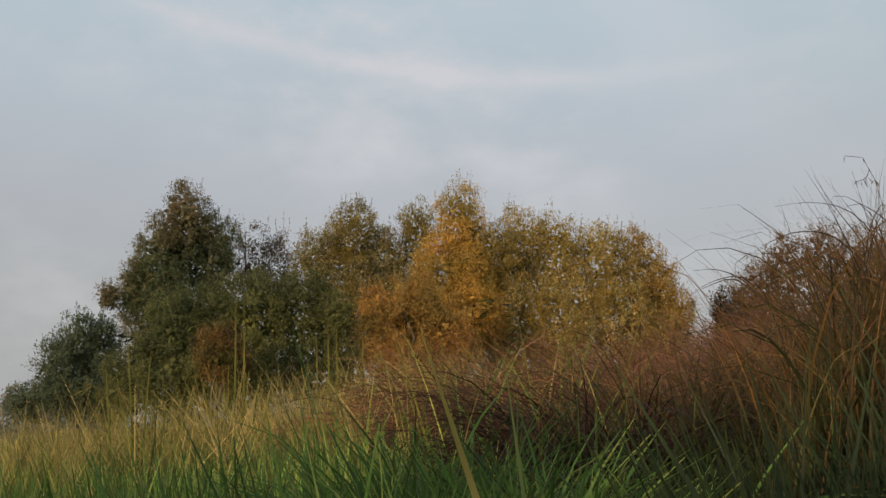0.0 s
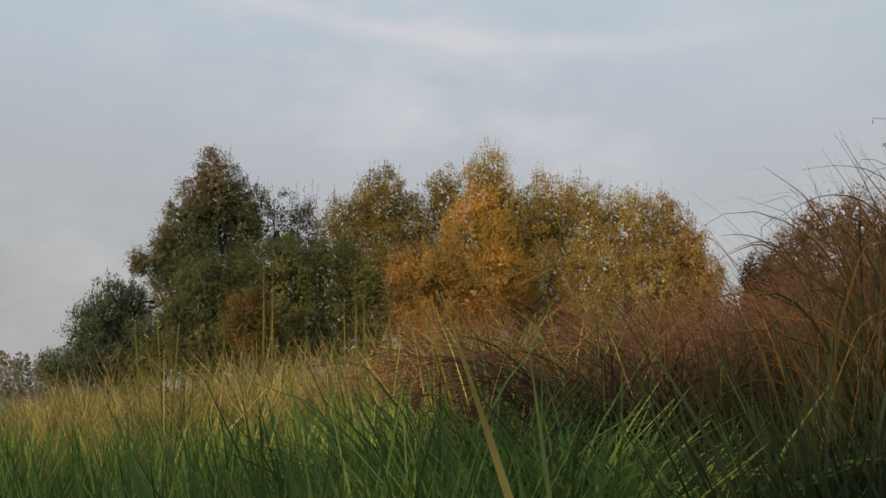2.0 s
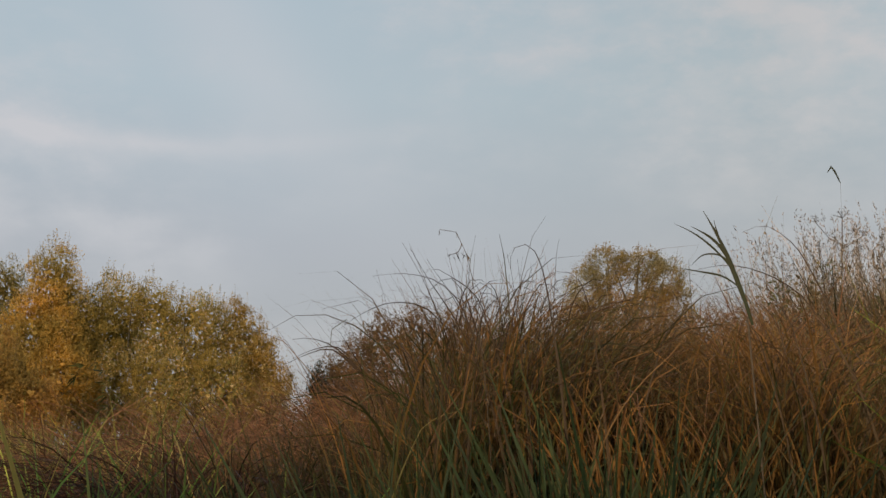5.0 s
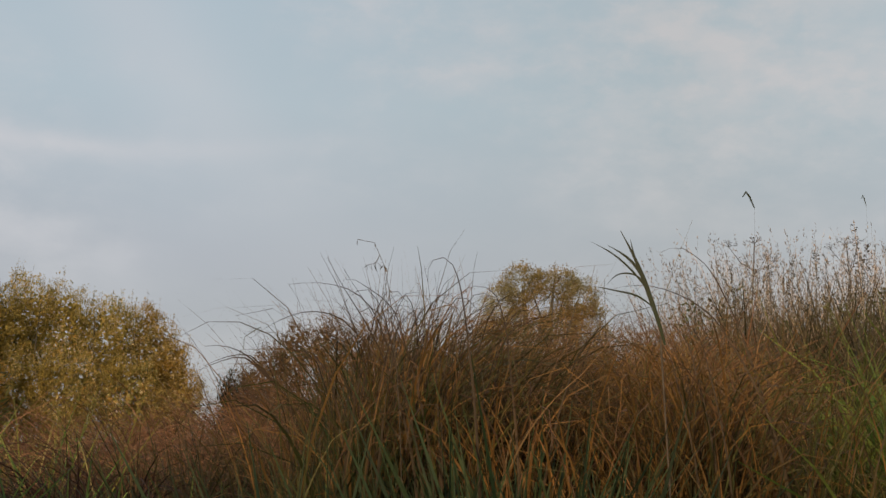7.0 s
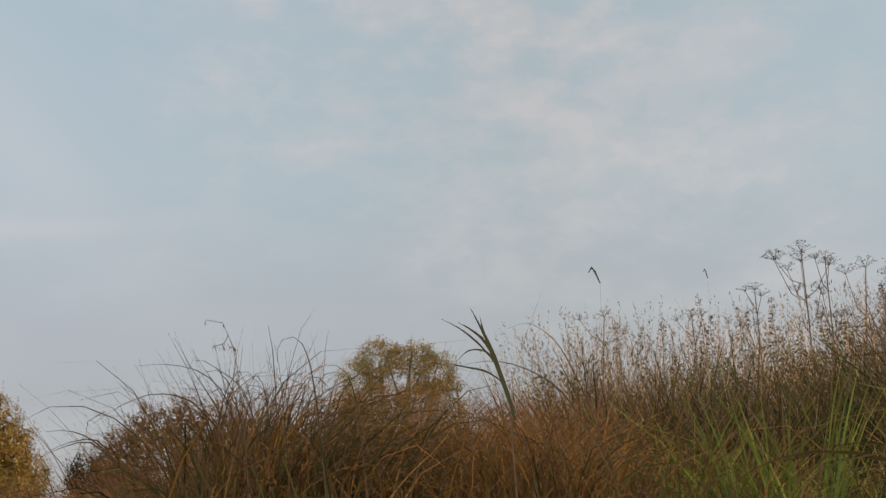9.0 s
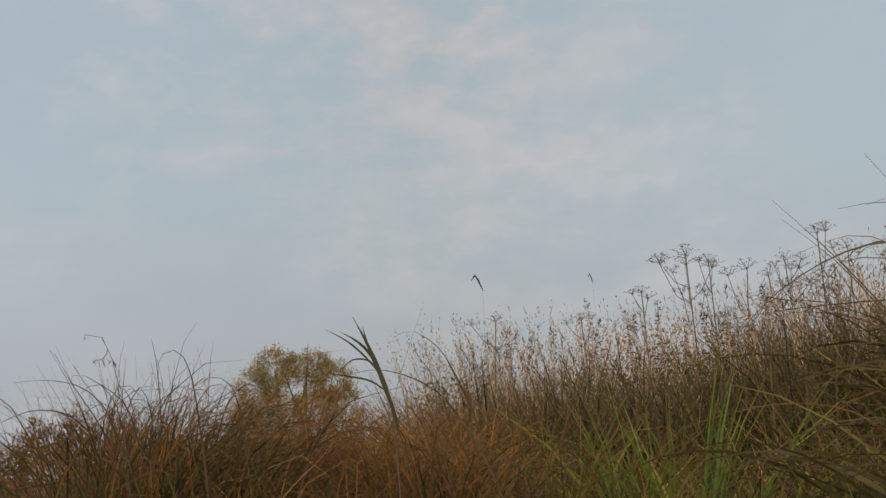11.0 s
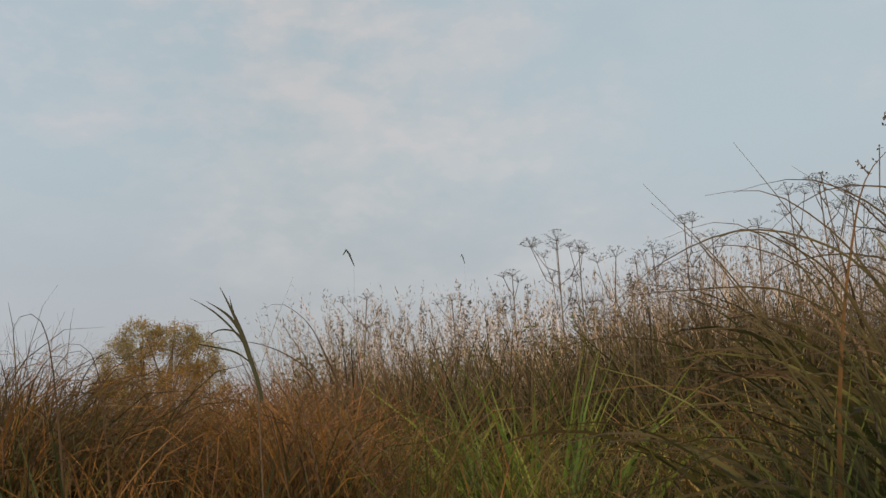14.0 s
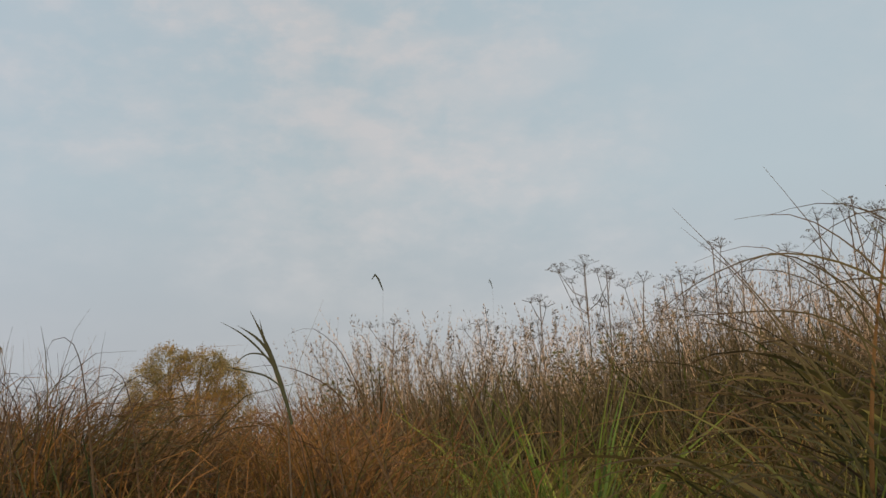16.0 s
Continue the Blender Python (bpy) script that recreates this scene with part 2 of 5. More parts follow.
M_LEAF_DARK = plant("dark_leaves", [(0, (0.070, 0.110, 0.066)), (0.65, (0.13, 0.160, 0.095)), (1, (0.22, 0.19, 0.12))], along=False, patch=(0.21, 0.165, 0.118), patch_scale=0.22, vary=0.24, through_light=0.55)
M_LEAF_BUSH = plant("bush_leaves", [(0, (0.07, 0.10, 0.075)), (1, (0.15, 0.18, 0.125))], along=False, vary=0.24, through_light=0.55)
M_LEAF_HEDGE = plant("hedge_leaves", [(0, (0.09, 0.115, 0.048)), (1, (0.22, 0.215, 0.09))], along=False, patch=(0.10, 0.12, 0.06), patch_scale=0.4, vary=0.24, through_light=0.55)
M_LEAF_OLIVE = plant("olive_leaves", [(0, (0.16, 0.155, 0.075)), (0.7, (0.28, 0.255, 0.135)), (0.86, (0.42, 0.33, 0.17)), (1, (0.62, 0.57, 0.43))], along=False, patch=(0.25, 0.20, 0.07), patch_scale=0.8, vary=0.24, through_light=0.55)
M_LEAF_YELLOW = plant("yellow_leaves", [(0, (0.42, 0.235, 0.045)), (0.6, (0.62, 0.38, 0.09)), (0.88, (0.64, 0.42, 0.14)), (1, (0.80, 0.68, 0.42))], along=False, patch=(0.36, 0.29, 0.10), patch_scale=0.5, vary=0.24, through_light=0.55)
M_LEAF_WILLOW = plant("willow_leaves", [(0, (0.235, 0.225, 0.082)), (0.55, (0.35, 0.30, 0.115)), (0.85, (0.58, 0.36, 0.12)), (1, (0.80, 0.70, 0.52))], along=False, patch=(0.36, 0.28, 0.09), patch_scale=0.6, vary=0.24, through_light=0.55)
M_LEAF_RUST = plant("rust_leaves", [(0, (0.30, 0.155, 0.05)), (1, (0.50, 0.30, 0.10))], along=False, patch=(0.30, 0.22, 0.08), patch_scale=0.7, vary=0.24, through_light=0.55)
M_LEAF_BROWN = plant("brown_leaves", [(0, (0.13, 0.085, 0.055)), (1, (0.24, 0.155, 0.10))], along=False, vary=0.24, through_light=0.55)
M_LEAF_RUSSET = plant("russet_leaves", [(0, (0.15, 0.085, 0.035)), (1, (0.27, 0.155, 0.065))], along=False, patch=(0.12, 0.12, 0.05), patch_scale=1.2, vary=0.24, through_light=0.55)
M_LEAF_SPIRE = plant("thin_brown_leaves", [(0, (0.15, 0.10, 0.075)), (0.7, (0.24, 0.17, 0.13)), (1, (0.20, 0.20, 0.12))], along=False, vary=0.24, through_light=0.55)
M_LEAF_SILVER = plant("silvery_leaves", [(0, (0.26, 0.22, 0.08)), (0.45, (0.38, 0.30, 0.12)), (0.75, (0.48, 0.33, 0.12)), (1, (0.66, 0.60, 0.48))], along=False, patch=(0.36, 0.24, 0.07), patch_scale=0.6, vary=0.24, through_light=0.55)
M_LEAF_TREE = plant("thin_crown_leaves", [(0, (0.15, 0.14, 0.08)), (1, (0.36, 0.29, 0.15))], along=False, patch=(0.32, 0.21, 0.07), patch_scale=0.6, vary=0.2, through_light=0.5)
M_NEEDLE = plant("needles", [(0, (0.018, 0.030, 0.018)), (1, (0.035, 0.05, 0.028))], along=False)
# distance haze is mixed into this pale grey leaf colour
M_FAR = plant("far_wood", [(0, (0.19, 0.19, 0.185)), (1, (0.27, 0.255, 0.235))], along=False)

# ---- builders ----
rng = np.random.default_rng(11)


def grid_mesh(name, verts, quads, material, uv=None):
    me = bpy.data.meshes.new(name)
    me.vertices.add(len(verts))
    me.vertices.foreach_set("co", np.ascontiguousarray(verts, dtype=np.float32).ravel())
    me.loops.add(quads.size)
    me.loops.foreach_set("vertex_index", quads.astype(np.int32).ravel())
    me.polygons.add(len(quads))
    me.polygons.foreach_set("loop_start", np.arange(0, quads.size, quads.shape[1], dtype=np.int32))
    if uv is not None:
        layer = me.uv_layers.new(name="UVMap")
        layer.data.foreach_set("uv", np.ascontiguousarray(uv[quads.ravel()], dtype=np.float32).ravel())
    me.update(calc_edges=True)
    me.materials.append(material)
    return me


def part(name, mesh, parent, label="", kind=""):
    ob = new(name, mesh)
    ob.parent = parent
    return tagged(ob, label, kind=kind)


def blade_data(base, length, turn, lean, curl, width, seg=4, power=1.3, root=0.5):
    """Ribbons that bend over: turn is the side they fall to, lean the tilt at the root, curl the bend to the tip (radians)."""
    n = len(base)
    s = np.linspace(0, 1, seg + 1) ** (0.65 if power > 2 else 1.0)
    theta = lean[:, None] + curl[:, None] * s[None, :] ** power
    broken = np.where(rng.uniform(0, 1, n) < 0.04, np.abs(rng.normal(0, 0.6, n)), 0.0)
    theta = theta + broken[:, None] * np.clip((s[None, :] - rng.uniform(0.3, 0.75, n)[:, None]) * 4, 0, 1)
    mid = (theta[:, 1:] + theta[:, :-1]) / 2
    step = length[:, None] * np.diff(s)[None, :]
    out = np.concatenate([np.zeros((n, 1)), np.cumsum(np.sin(mid) * step, 1)], 1)
    up = np.concatenate([np.zeros((n, 1)), np.cumsum(np.cos(mid) * step, 1)], 1)
    dx, dy = np.sin(turn), np.cos(turn)
    c = np.stack([base[:, 0, None] + out * dx[:, None], base[:, 1, None] + out * dy[:, None], base[:, 2, None] + up], 2)
    twist = rng.normal(0, 0.9, n)
    prof = np.minimum(1.0, root + s * 2.2) * np.clip((1 - s) * 2.8, 0.07, 1) ** 0.8
    half = width[:, None] / 2 * prof[None, :]
    # across the blade, turned about its own line by the twist
    ct, st = np.cos(twist)[:, None], np.sin(twist)[:, None]
    flat_x, flat_y = np.cos(turn)[:, None], -np.sin(turn)[:, None]
    nx = np.cos(theta) * np.sin(turn)[:, None]
    ny = np.cos(theta) * np.cos(turn)[:, None]
    side = np.stack([(flat_x * ct + nx * st) * half, (flat_y * ct + ny * st) * half, -np.sin(theta) * st * half], 2)
    v = np.stack([c - side, c + side], 2).reshape(-1, 3)
    k = np.arange(n)[:, None] * (2 * (seg + 1)) + np.arange(seg)[None, :] * 2
    q = np.stack([k, k + 1, k + 3, k + 2], 2).reshape(-1, 4)
    uv = np.stack([np.tile(np.tile([0.0, 1.0], seg + 1), n), np.tile(np.repeat(s, 2), n)], 1)
    return v, q, uv


def joined(chunks):
    """Several (verts, quads, uv) as one."""
    v, q, u, k = [], [], [], 0
    for a, b, c in chunks:
        v.append(a), q.append(b + k), u.append(c)
        k += len(a)
    return np.concatenate(v), np.concatenate(q), np.concatenate(u)


def smooth(a, b, x):
    t = np.clip((x - a) / (b - a), 0, 1)
    return t * t * (3 - 2 * t)


def ground_z(x, y):
    """The lie of the land: a flat meadow, a bank that rises to the east, the river's bed to the west."""
    r = np.hypot(x, y)
    u = x * math.sin(radians(82)) + y * math.cos(radians(82))
    z = 1.75 * smooth(-1.5, 8.5, u)
    z = z - 0.9 * smooth(-4, -9, u) * smooth(28, 45, r) * (1 - smooth(150, 190, r))
    return z + 0.05 * np.sin(x * 1.7 + 0.6) * np.sin(y * 1.3) + 0.03 * np.sin(x * 3.1) * np.cos(y * 2.7 + 1)


def polar(az, r):
    a = np.radians(az)
    x, y = r * np.sin(a), r * np.cos(a)
    return np.stack([x, y, ground_z(x, y)], 1)


def spread(n, az0, az1, r0, r1, even=0.0):
    """n places in a sector; even 0 packs them near the inner edge, 1 spreads them evenly over the ground."""
    az = rng.uniform(az0, az1, n)
    k = rng.uniform(0, 1, n)
    r = np.where(rng.uniform(0, 1, n) < even, np.sqrt(r0 * r0 + k * (r1 * r1 - r0 * r0)), r0 * (r1 / r0) ** k)
    return az, r


def leaves(place, way, size, aspect=0.46):
    """Folded pointed leaves from their stalk ends along way."""
    n = len(place)
    way = way / np.linalg.norm(way, axis=1, keepdims=True)
    rnd = rng.normal(0, 1, (n, 3))
    side = np.cross(way, rnd)
    side /= np.linalg.norm(side, axis=1, keepdims=True) + 1e-9
    nrm = np.cross(way, side)
    L = size[:, None]
    a = place
    b = place + way * L * 0.5 + side * L * aspect * 0.5 + nrm * L * 0.08
    c = place + way * L
    d = place + way * L * 0.5 - side * L * aspect * 0.5 + nrm * L * 0.08
    v = np.stack([a, b, c, d], 1).reshape(-1, 3)
    q = np.arange(n * 4).reshape(n, 4)
    uv = np.tile(np.array([[0.5, 0.0], [1, 0.5], [0.5, 1], [0, 0.5]]), (n, 1))
    return v, q, uv


def tube(points, radii, sides=6):
    """A tapered, bent round stick through the points."""
    pts = np.array(points, float)
    rings = []
    for i, (p, r) in enumerate(zip(pts, radii)):
        d = pts[min(i + 1, len(pts) - 1)] - pts[max(i - 1, 0)]
        d /= np.linalg.norm(d) + 1e-9
        a = np.cross(d, (0.31, 0.77, 0.55))
        a /= np.linalg.norm(a)
        b = np.cross(d, a)
        w = np.linspace(0, 2 * np.pi, sides, endpoint=False)
        rings.append(p + r * (np.cos(w)[:, None] * a + np.sin(w)[:, None] * b))
    v = np.concatenate(rings)
    q = []
    for i in range(len(pts) - 1):
        for k in range(sides):
            q.append((i * sides + k, i * sides + (k + 1) % sides, (i + 1) * sides + (k + 1) % sides, (i + 1) * sides + k))
    uv = np.stack([np.tile(np.arange(sides) / sides, len(pts)), np.repeat(np.linspace(0, 1, len(pts)), sides)], 1)
    return v, np.array(q), uv


def stick(name, points, radii, sides, material):
    return grid_mesh(name, *tube(points, radii, sides)[:2], material)


def crown_tree(name, label, category, az, dist, lobes, leaf_mat, density=14.5, size=0.076, spiky=0.25, limbs=5, stems=1, group="", fill=1.35):
    """A tree or shrub. lobes: (across, deep, z, half_width, half_depth, half_height) in metres, across and deep seen from the meadow.
    Each lobe is covered with small clumps of leaves; density: clumps to the square metre."""
    root = polar(np.array([az]), np.array([dist]))[0]
    top = tagged(new(name), label, category, group)
    top.location = root
    a = radians(az)
    right, away, up = np.array([math.cos(a), -math.sin(a), 0]), np.array([math.sin(a), math.cos(a), 0]), np.array([0, 0, 1.0])
    centres = [right * l[0] + away * l[1] + up * l[2] for l in lobes]
    for k in range(stems):
        tgt = centres[k % len(centres)]
        off = rng.normal(0, 0.15 * (stems > 1), 3) * (1, 1, 0)
        pts = [off + (0, 0, -0.2), off + tgt * (0.15, 0.15, 0.3), off + tgt * (0.55, 0.55, 0.65), tgt]
        r = 0.022 * max(l[2] + l[5] for l in lobes) / math.sqrt(stems)
        trunk = part("trunk", grid_mesh("trunk", *tube(pts, [r * 1.2, r, r * 0.7, r * 0.35], 8)[:2], M_BARK), top)
    for k in range(limbs):
        i = k % len(lobes)
        l, c = lobes[i], centres[i]
        d = rng.normal(0, 1, 3)
        d[2] = abs(d[2]) * 0.8 + 0.2
        d /= np.linalg.norm(d)
        start = c * (0.4, 0.4, 0.55)
        end = c + (right * d[0] * l[3] + away * d[1] * l[4] + up * d[2] * l[5]) * 0.9
        mid = (start + end) / 2 + rng.normal(0, 0.2, 3) + (0, 0, 0.2)
        part("limb", grid_mesh("limb", *tube([start, mid, end], [0.06, 0.035, 0.010], 5)[:2], M_BARK), trunk)
    chunks, twigs = [], []
    big = size / 0.076
    for l, c in zip(lobes, centres):
        area = 4.2 * (l[3] * l[4] + l[3] * l[5] + l[4] * l[5])
        d = rng.normal(0, 1, (max(12, int(area * density)), 3))
        d /= np.linalg.norm(d, axis=1, keepdims=True)
        d = d[(d[:, 1] < 0.3) | (rng.uniform(0, 1, len(d)) < 0.4)]
        n = len(d)

        def put(v):
            return c + right * (v[:, 0:1] * l[3]) + away * (v[:, 1:2] * l[4]) + up * (v[:, 2:3] * l[5])

        swell = 0.09 * np.sin(d[:, 0] * 9 + l[0] * 3) * np.sin(d[:, 2] * 8 + l[2] * 2) + np.where(rng.uniform(0, 1, n) < 0.35, rng.uniform(-0.25, 0.0, n), rng.normal(0, 0.06, n))
        mid = put(d * (0.93 + swell)[:, None])
        m = 48
        rad = rng.uniform(0.09, 0.26, n)[:, None, None] * big ** 0.5
        ball = rng.normal(0, 1, (n, m, 3))
        ball *= (rng.uniform(0.1, 1, (n, m, 1)) ** 0.4 * 1.55) / np.linalg.norm(ball, axis=2, keepdims=True)
        p = mid[:, None, :] + ball * rad * (1, 1, 0.85)
        way = put(d)[:, None, :] - c + rng.normal(0, 1.2, (n, m, 3)) + up * 0.3
        chunks.append(leaves(p.reshape(-1, 3), way.reshape(-1, 3), rng.uniform(0.55, 1.3, n * m) * size, 0.42))
        # shoots that stand out of the outline
        sel = np.flatnonzero((d[:, 2] > -0.2) & (rng.uniform(0, 1, n) < 0.55))
        tall = spiky * rng.uniform(0.15, 1.0, len(sel)) ** 1.6 * np.clip(d[sel, 2] + 0.35, 0, 1)
        lean = rng.normal(0, 0.10, (len(sel), 3)) + d[sel] * (0.25, 0.25, 0)
        foot = mid[sel] - up * 0.15
        tip = mid[sel] + (right * lean[:, 0:1] + away * lean[:, 1:2]) * tall[:, None] + up * (tall[:, None] + 0.12)
        m = 18
        k = rng.uniform(0.1, 1.02, (len(sel), m))
        p = foot[:, None, :] + (tip - foot)[:, None, :] * k[:, :, None] + rng.normal(0, 0.035, (len(sel), m, 3)) * (1.25 - k[:, :, None])
        chunks.append(leaves(p.reshape(-1, 3), (rng.normal(0, 0.8, p.shape) + up).reshape(-1, 3), rng.uniform(0.6, 1.2, p.shape[0] * m) * size, 0.38))
        w = np.array([0.005, 0.005, 0.0])
        tv = np.stack([foot - w, foot + w, tip + w * 0.3, tip - w * 0.3], 1).reshape(-1, 3)
        twigs.append((tv, np.arange(len(tv)).reshape(-1, 4), np.zeros((len(tv), 2))))
        if fill:
            q = int(n * 6)
            inner = rng.normal(0, 1, (q, 3))
            inner /= np.linalg.norm(inner, axis=1, keepdims=True)
            chunks.append(leaves(put(inner * rng.uniform(0.35, 0.78, (q, 1))), rng.normal(0, 1, (q, 3)), rng.uniform(0.095, 0.17, q) * fill * big, 0.62))
    part("crown", grid_mesh("crown", *joined(chunks)[:2], leaf_mat), top, kind="stuff")
    part("fine_twig_mass", grid_mesh("fine_twig_mass", *joined(twigs)[:2], M_BARK), top, kind="stuff")
    return top


# ---- ground, water, distance ----
def ground_sheet():
    rr = np.concatenate([np.linspace(0, 14, 57)[1:], 14 * (1900 / 14) ** np.linspace(0, 1, 60)[1:]])
    aa = np.radians(np.arange(0, 360, 3))
    v = [np.array([[0.0, 0.0, 0.0]])]
    x, y = rr[:, None] * np.sin(aa)[None, :], rr[:, None] * np.cos(aa)[None, :]
    p = np.stack([x, y, ground_z(x, y)], 2).reshape(-1, 3)
    n = len(aa)
    q = [(i * n + k, i * n + (k + 1) % n, (i + 1) * n + (k + 1) % n, (i + 1) * n + k) for i in range(len(rr) - 1) for k in range(n)]
    me = grid_mesh("ground", p, np.array(q), M_EARTH)
    bm = bmesh.new()
    bm.from_mesh(me)
    bm.verts.ensure_lookup_table()
    bm.faces.new([bm.verts[k] for k in range(n)])
    bmesh.ops.recalc_face_normals(bm, faces=bm.faces)
    bm.to_mesh(me)
    bm.free()
    me.polygons.foreach_set("use_smooth", [True] * len(me.polygons))
    return tagged(new("ground", me), "uneven dark meadow earth rising into a grassy bank", "ground", kind="structure")


ground_sheet()
wv = np.array([heading(-75) * 400, heading(-75) * 60 + heading(15) * -60, heading(-12) * 46, heading(-12) * 180, heading(-40) * 260], float)
wv[:, 2] = -0.45
water = grid_mesh("water", wv, np.array([[0, 1, 2, 3, 4]]), M_WATER)
tagged(new("water", water), "still grey river water beyond the meadow", "water", kind="structure")


def far_wood():
    """A belt of trees on the far shore, pointed and round crowns side by side; the haze is in their leaf colour."""
    n = 95
    az = np.sort(rng.uniform(-26, -12.5, n))
    r = rng.uniform(205, 245, n)
    b = polar(az, r)
    chunks = []
    for k in range(n):
        h = rng.uniform(5.6, 8.0) * (1.12 if rng.uniform() < 0.2 else 1.0)
        pointed = rng.uniform() < 0.35
        m = 170
        f = rng.uniform(0, 1, m)
        wide = (1 - f) * 1.1 + 0.1 if pointed else np.sqrt(np.clip(1 - (2 * f - 0.9) ** 2, 0.05, 1)) * 1.9
        a = rng.uniform(0, 2 * np.pi, m)
        p = b[k] + np.stack([np.cos(a) * wide, np.sin(a) * wide, f * h], 1)
        chunks.append(leaves(p, rng.normal(0, 1, (m, 3)) + (0, 0, 0.5), rng.uniform(0.4, 0.8, m), 0.7))
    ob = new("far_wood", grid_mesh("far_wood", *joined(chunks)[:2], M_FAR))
    tagged(ob, "grey-brown wood on the far shore, paled in colour for haze", "woods", kind="stuff")


far_wood()

# ---- trees and shrubs ----
crown_tree("tree", "tall dense tree with dark green and brownish leaves", "tree", -9.8, 46,
           [(-0.08, 0, 8.3, 1.08, 0.92, 1.86), (-0.88, -0.3, 6.79, 1.08, 0.92, 1.82), (1.05, 0.2, 7.34, 1.04, 0.89, 1.82), (-1.69, 0, 6.09, 0.6, 0.7, 1.24), (-2.57, 0, 5.85, 0.4, 0.7, 0.45), (-0.16, 0, 4.8, 2.01, 1.71, 2.15)],
           M_LEAF_DARK, density=11.5, limbs=7, spiky=0.35, fill=1.8)
crown_tree("tree", "thin brown-leaved tree with bare upright twigs", "tree", -6, 48,
           [(-0.75, 0, 7.02, 0.92, 0.78, 1.64), (0.59, 0, 6.85, 0.84, 0.71, 1.38), (0, 0, 4.99, 1.51, 1.28, 2.07)],
           M_LEAF_SPIRE, density=7.5, limbs=6, spiky=1.1, fill=0.9)
crown_tree("shrub", "low dark blue-green shrub at the meadow's edge", "shrub", -14.2, 40,
           [(0, 0, 3.61, 0.7, 0.7, 1.15), (-0.63, -0.2, 2.83, 0.63, 0.7, 1.08), (0.7, 0.1, 3.2, 0.63, 0.7, 1.37), (0, -0.3, 2.14, 1.33, 1.13, 0.93), (0.98, 0.2, 2.01, 0.77, 0.7, 0.93), (-1.4, 0, 1.86, 0.63, 0.7, 0.65)],
           M_LEAF_BUSH, limbs=4, stems=3, spiky=0.4)
crown_tree("hedge_shrub", "broad dark green shrub with an olive crest", "shrub", -6.6, 36,
           [(-3.7, 0.4, 2, 0.57, 0.7, 0.97), (-2.9, 0, 2.75, 0.75, 0.7, 0.97), (-2.08, 0, 3.44, 0.88, 0.75, 1.42), (-1.01, 0.2, 3.9, 0.94, 0.8, 1.42), (0.13, 0, 4.07, 1.01, 0.85, 1.42), (1.26, 0.2, 4.22, 1.01, 0.85, 1.49), (2.26, 0, 3.76, 0.75, 0.7, 1.36), (-2.12, -0.4, 2.11, 1.51, 1.28, 1.04), (-0.12, -0.5, 2.35, 1.51, 1.28, 1.16), (1.87, -0.3, 2.36, 1.45, 1.23, 1.23)],
           M_LEAF_HEDGE, density=11.0, limbs=6, stems=4, fill=1.5)
crown_tree("willow_shrub", "grey-green willow shrub with pale leaves", "willow", -2, 42,
           [(-0.07, 0, 6.28, 1.06, 0.9, 1.36), (-1.24, -0.2, 5.66, 0.81, 0.7, 0.98), (0.95, 0, 5.54, 0.81, 0.7, 1.28), (2.14, 0.3, 6.33, 0.7, 0.7, 1.55), (0, -0.2, 4.03, 1.69, 1.43, 1.96), (1.61, 0, 3.9, 1.1, 0.93, 1.81)],
           M_LEAF_OLIVE, density=15.0, size=0.068, limbs=6, stems=3, spiky=0.5)
crown_tree("willow_tree", "golden yellow autumn willow", "willow", 2.6, 40,
           [(0.14, 0, 5.91, 0.87, 0.74, 1.58), (0.62, -0.3, 4.66, 0.84, 0.71, 1.58), (-0.42, -0.2, 4.46, 0.91, 0.77, 1.58), (-0.83, -0.4, 3.03, 1.19, 1.01, 1.58), (0.55, -0.4, 2.9, 1.26, 1.07, 1.65)],
           M_LEAF_YELLOW, density=16.5, size=0.066, limbs=7, stems=3, spiky=0.6)
crown_tree("willow_tree", "broad olive and yellow willow", "willow", 7.6, 41,
           [(-2.1, -0.9, 4.69, 0.79, 0.7, 1.4), (-1.35, -0.2, 5.22, 0.93, 0.79, 1.51), (-0.21, 0, 4.95, 1.07, 0.91, 1.55), (1.15, 0, 4.66, 1.07, 0.91, 1.55), (-1.83, -0.7, 3.15, 1.29, 1.09, 1.62), (0, -0.6, 2.87, 1.43, 1.22, 1.7), (1.7, -0.5, 2.74, 1.29, 1.09, 1.62), (-0.71, -0.6, 1.6, 1.72, 1.46, 1.25), (-2.45, -0.8, 3.6, 0.72, 0.7, 1.4), (-2.4, -0.9, 2.2, 0.8, 0.7, 1.2)],
           M_LEAF_WILLOW, density=14.0, size=0.066, limbs=8, stems=4, spiky=0.6, fill=1.4)
crown_tree("willow_tree", "willow with pale silvery and tawny leaves", "willow", 11.4, 41.5,
           [(-0.36, 0, 4.64, 0.91, 0.77, 1.49), (0.43, 0, 3.83, 0.76, 0.7, 1.42), (0.93, -0.3, 2.86, 0.69, 0.7, 1.19), (0.14, -0.5, 2.27, 1.16, 0.99, 1.27)],
           M_LEAF_SILVER, density=16.5, size=0.066, limbs=5, stems=3, spiky=0.6)
crown_tree("rust_shrub", "rust-orange shrub below the willow", "shrub", 0, 36,
           [(-0.44, 0, 2.93, 0.82, 0.7, 1.29), (0.57, 0.2, 3.14, 0.75, 0.7, 1.36), (1.51, 0, 2.43, 0.82, 0.7, 1.04), (0.25, -0.3, 1.72, 1.26, 1.07, 0.97)],
           M_LEAF_RUST, limbs=3, stems=3, spiky=0.3)
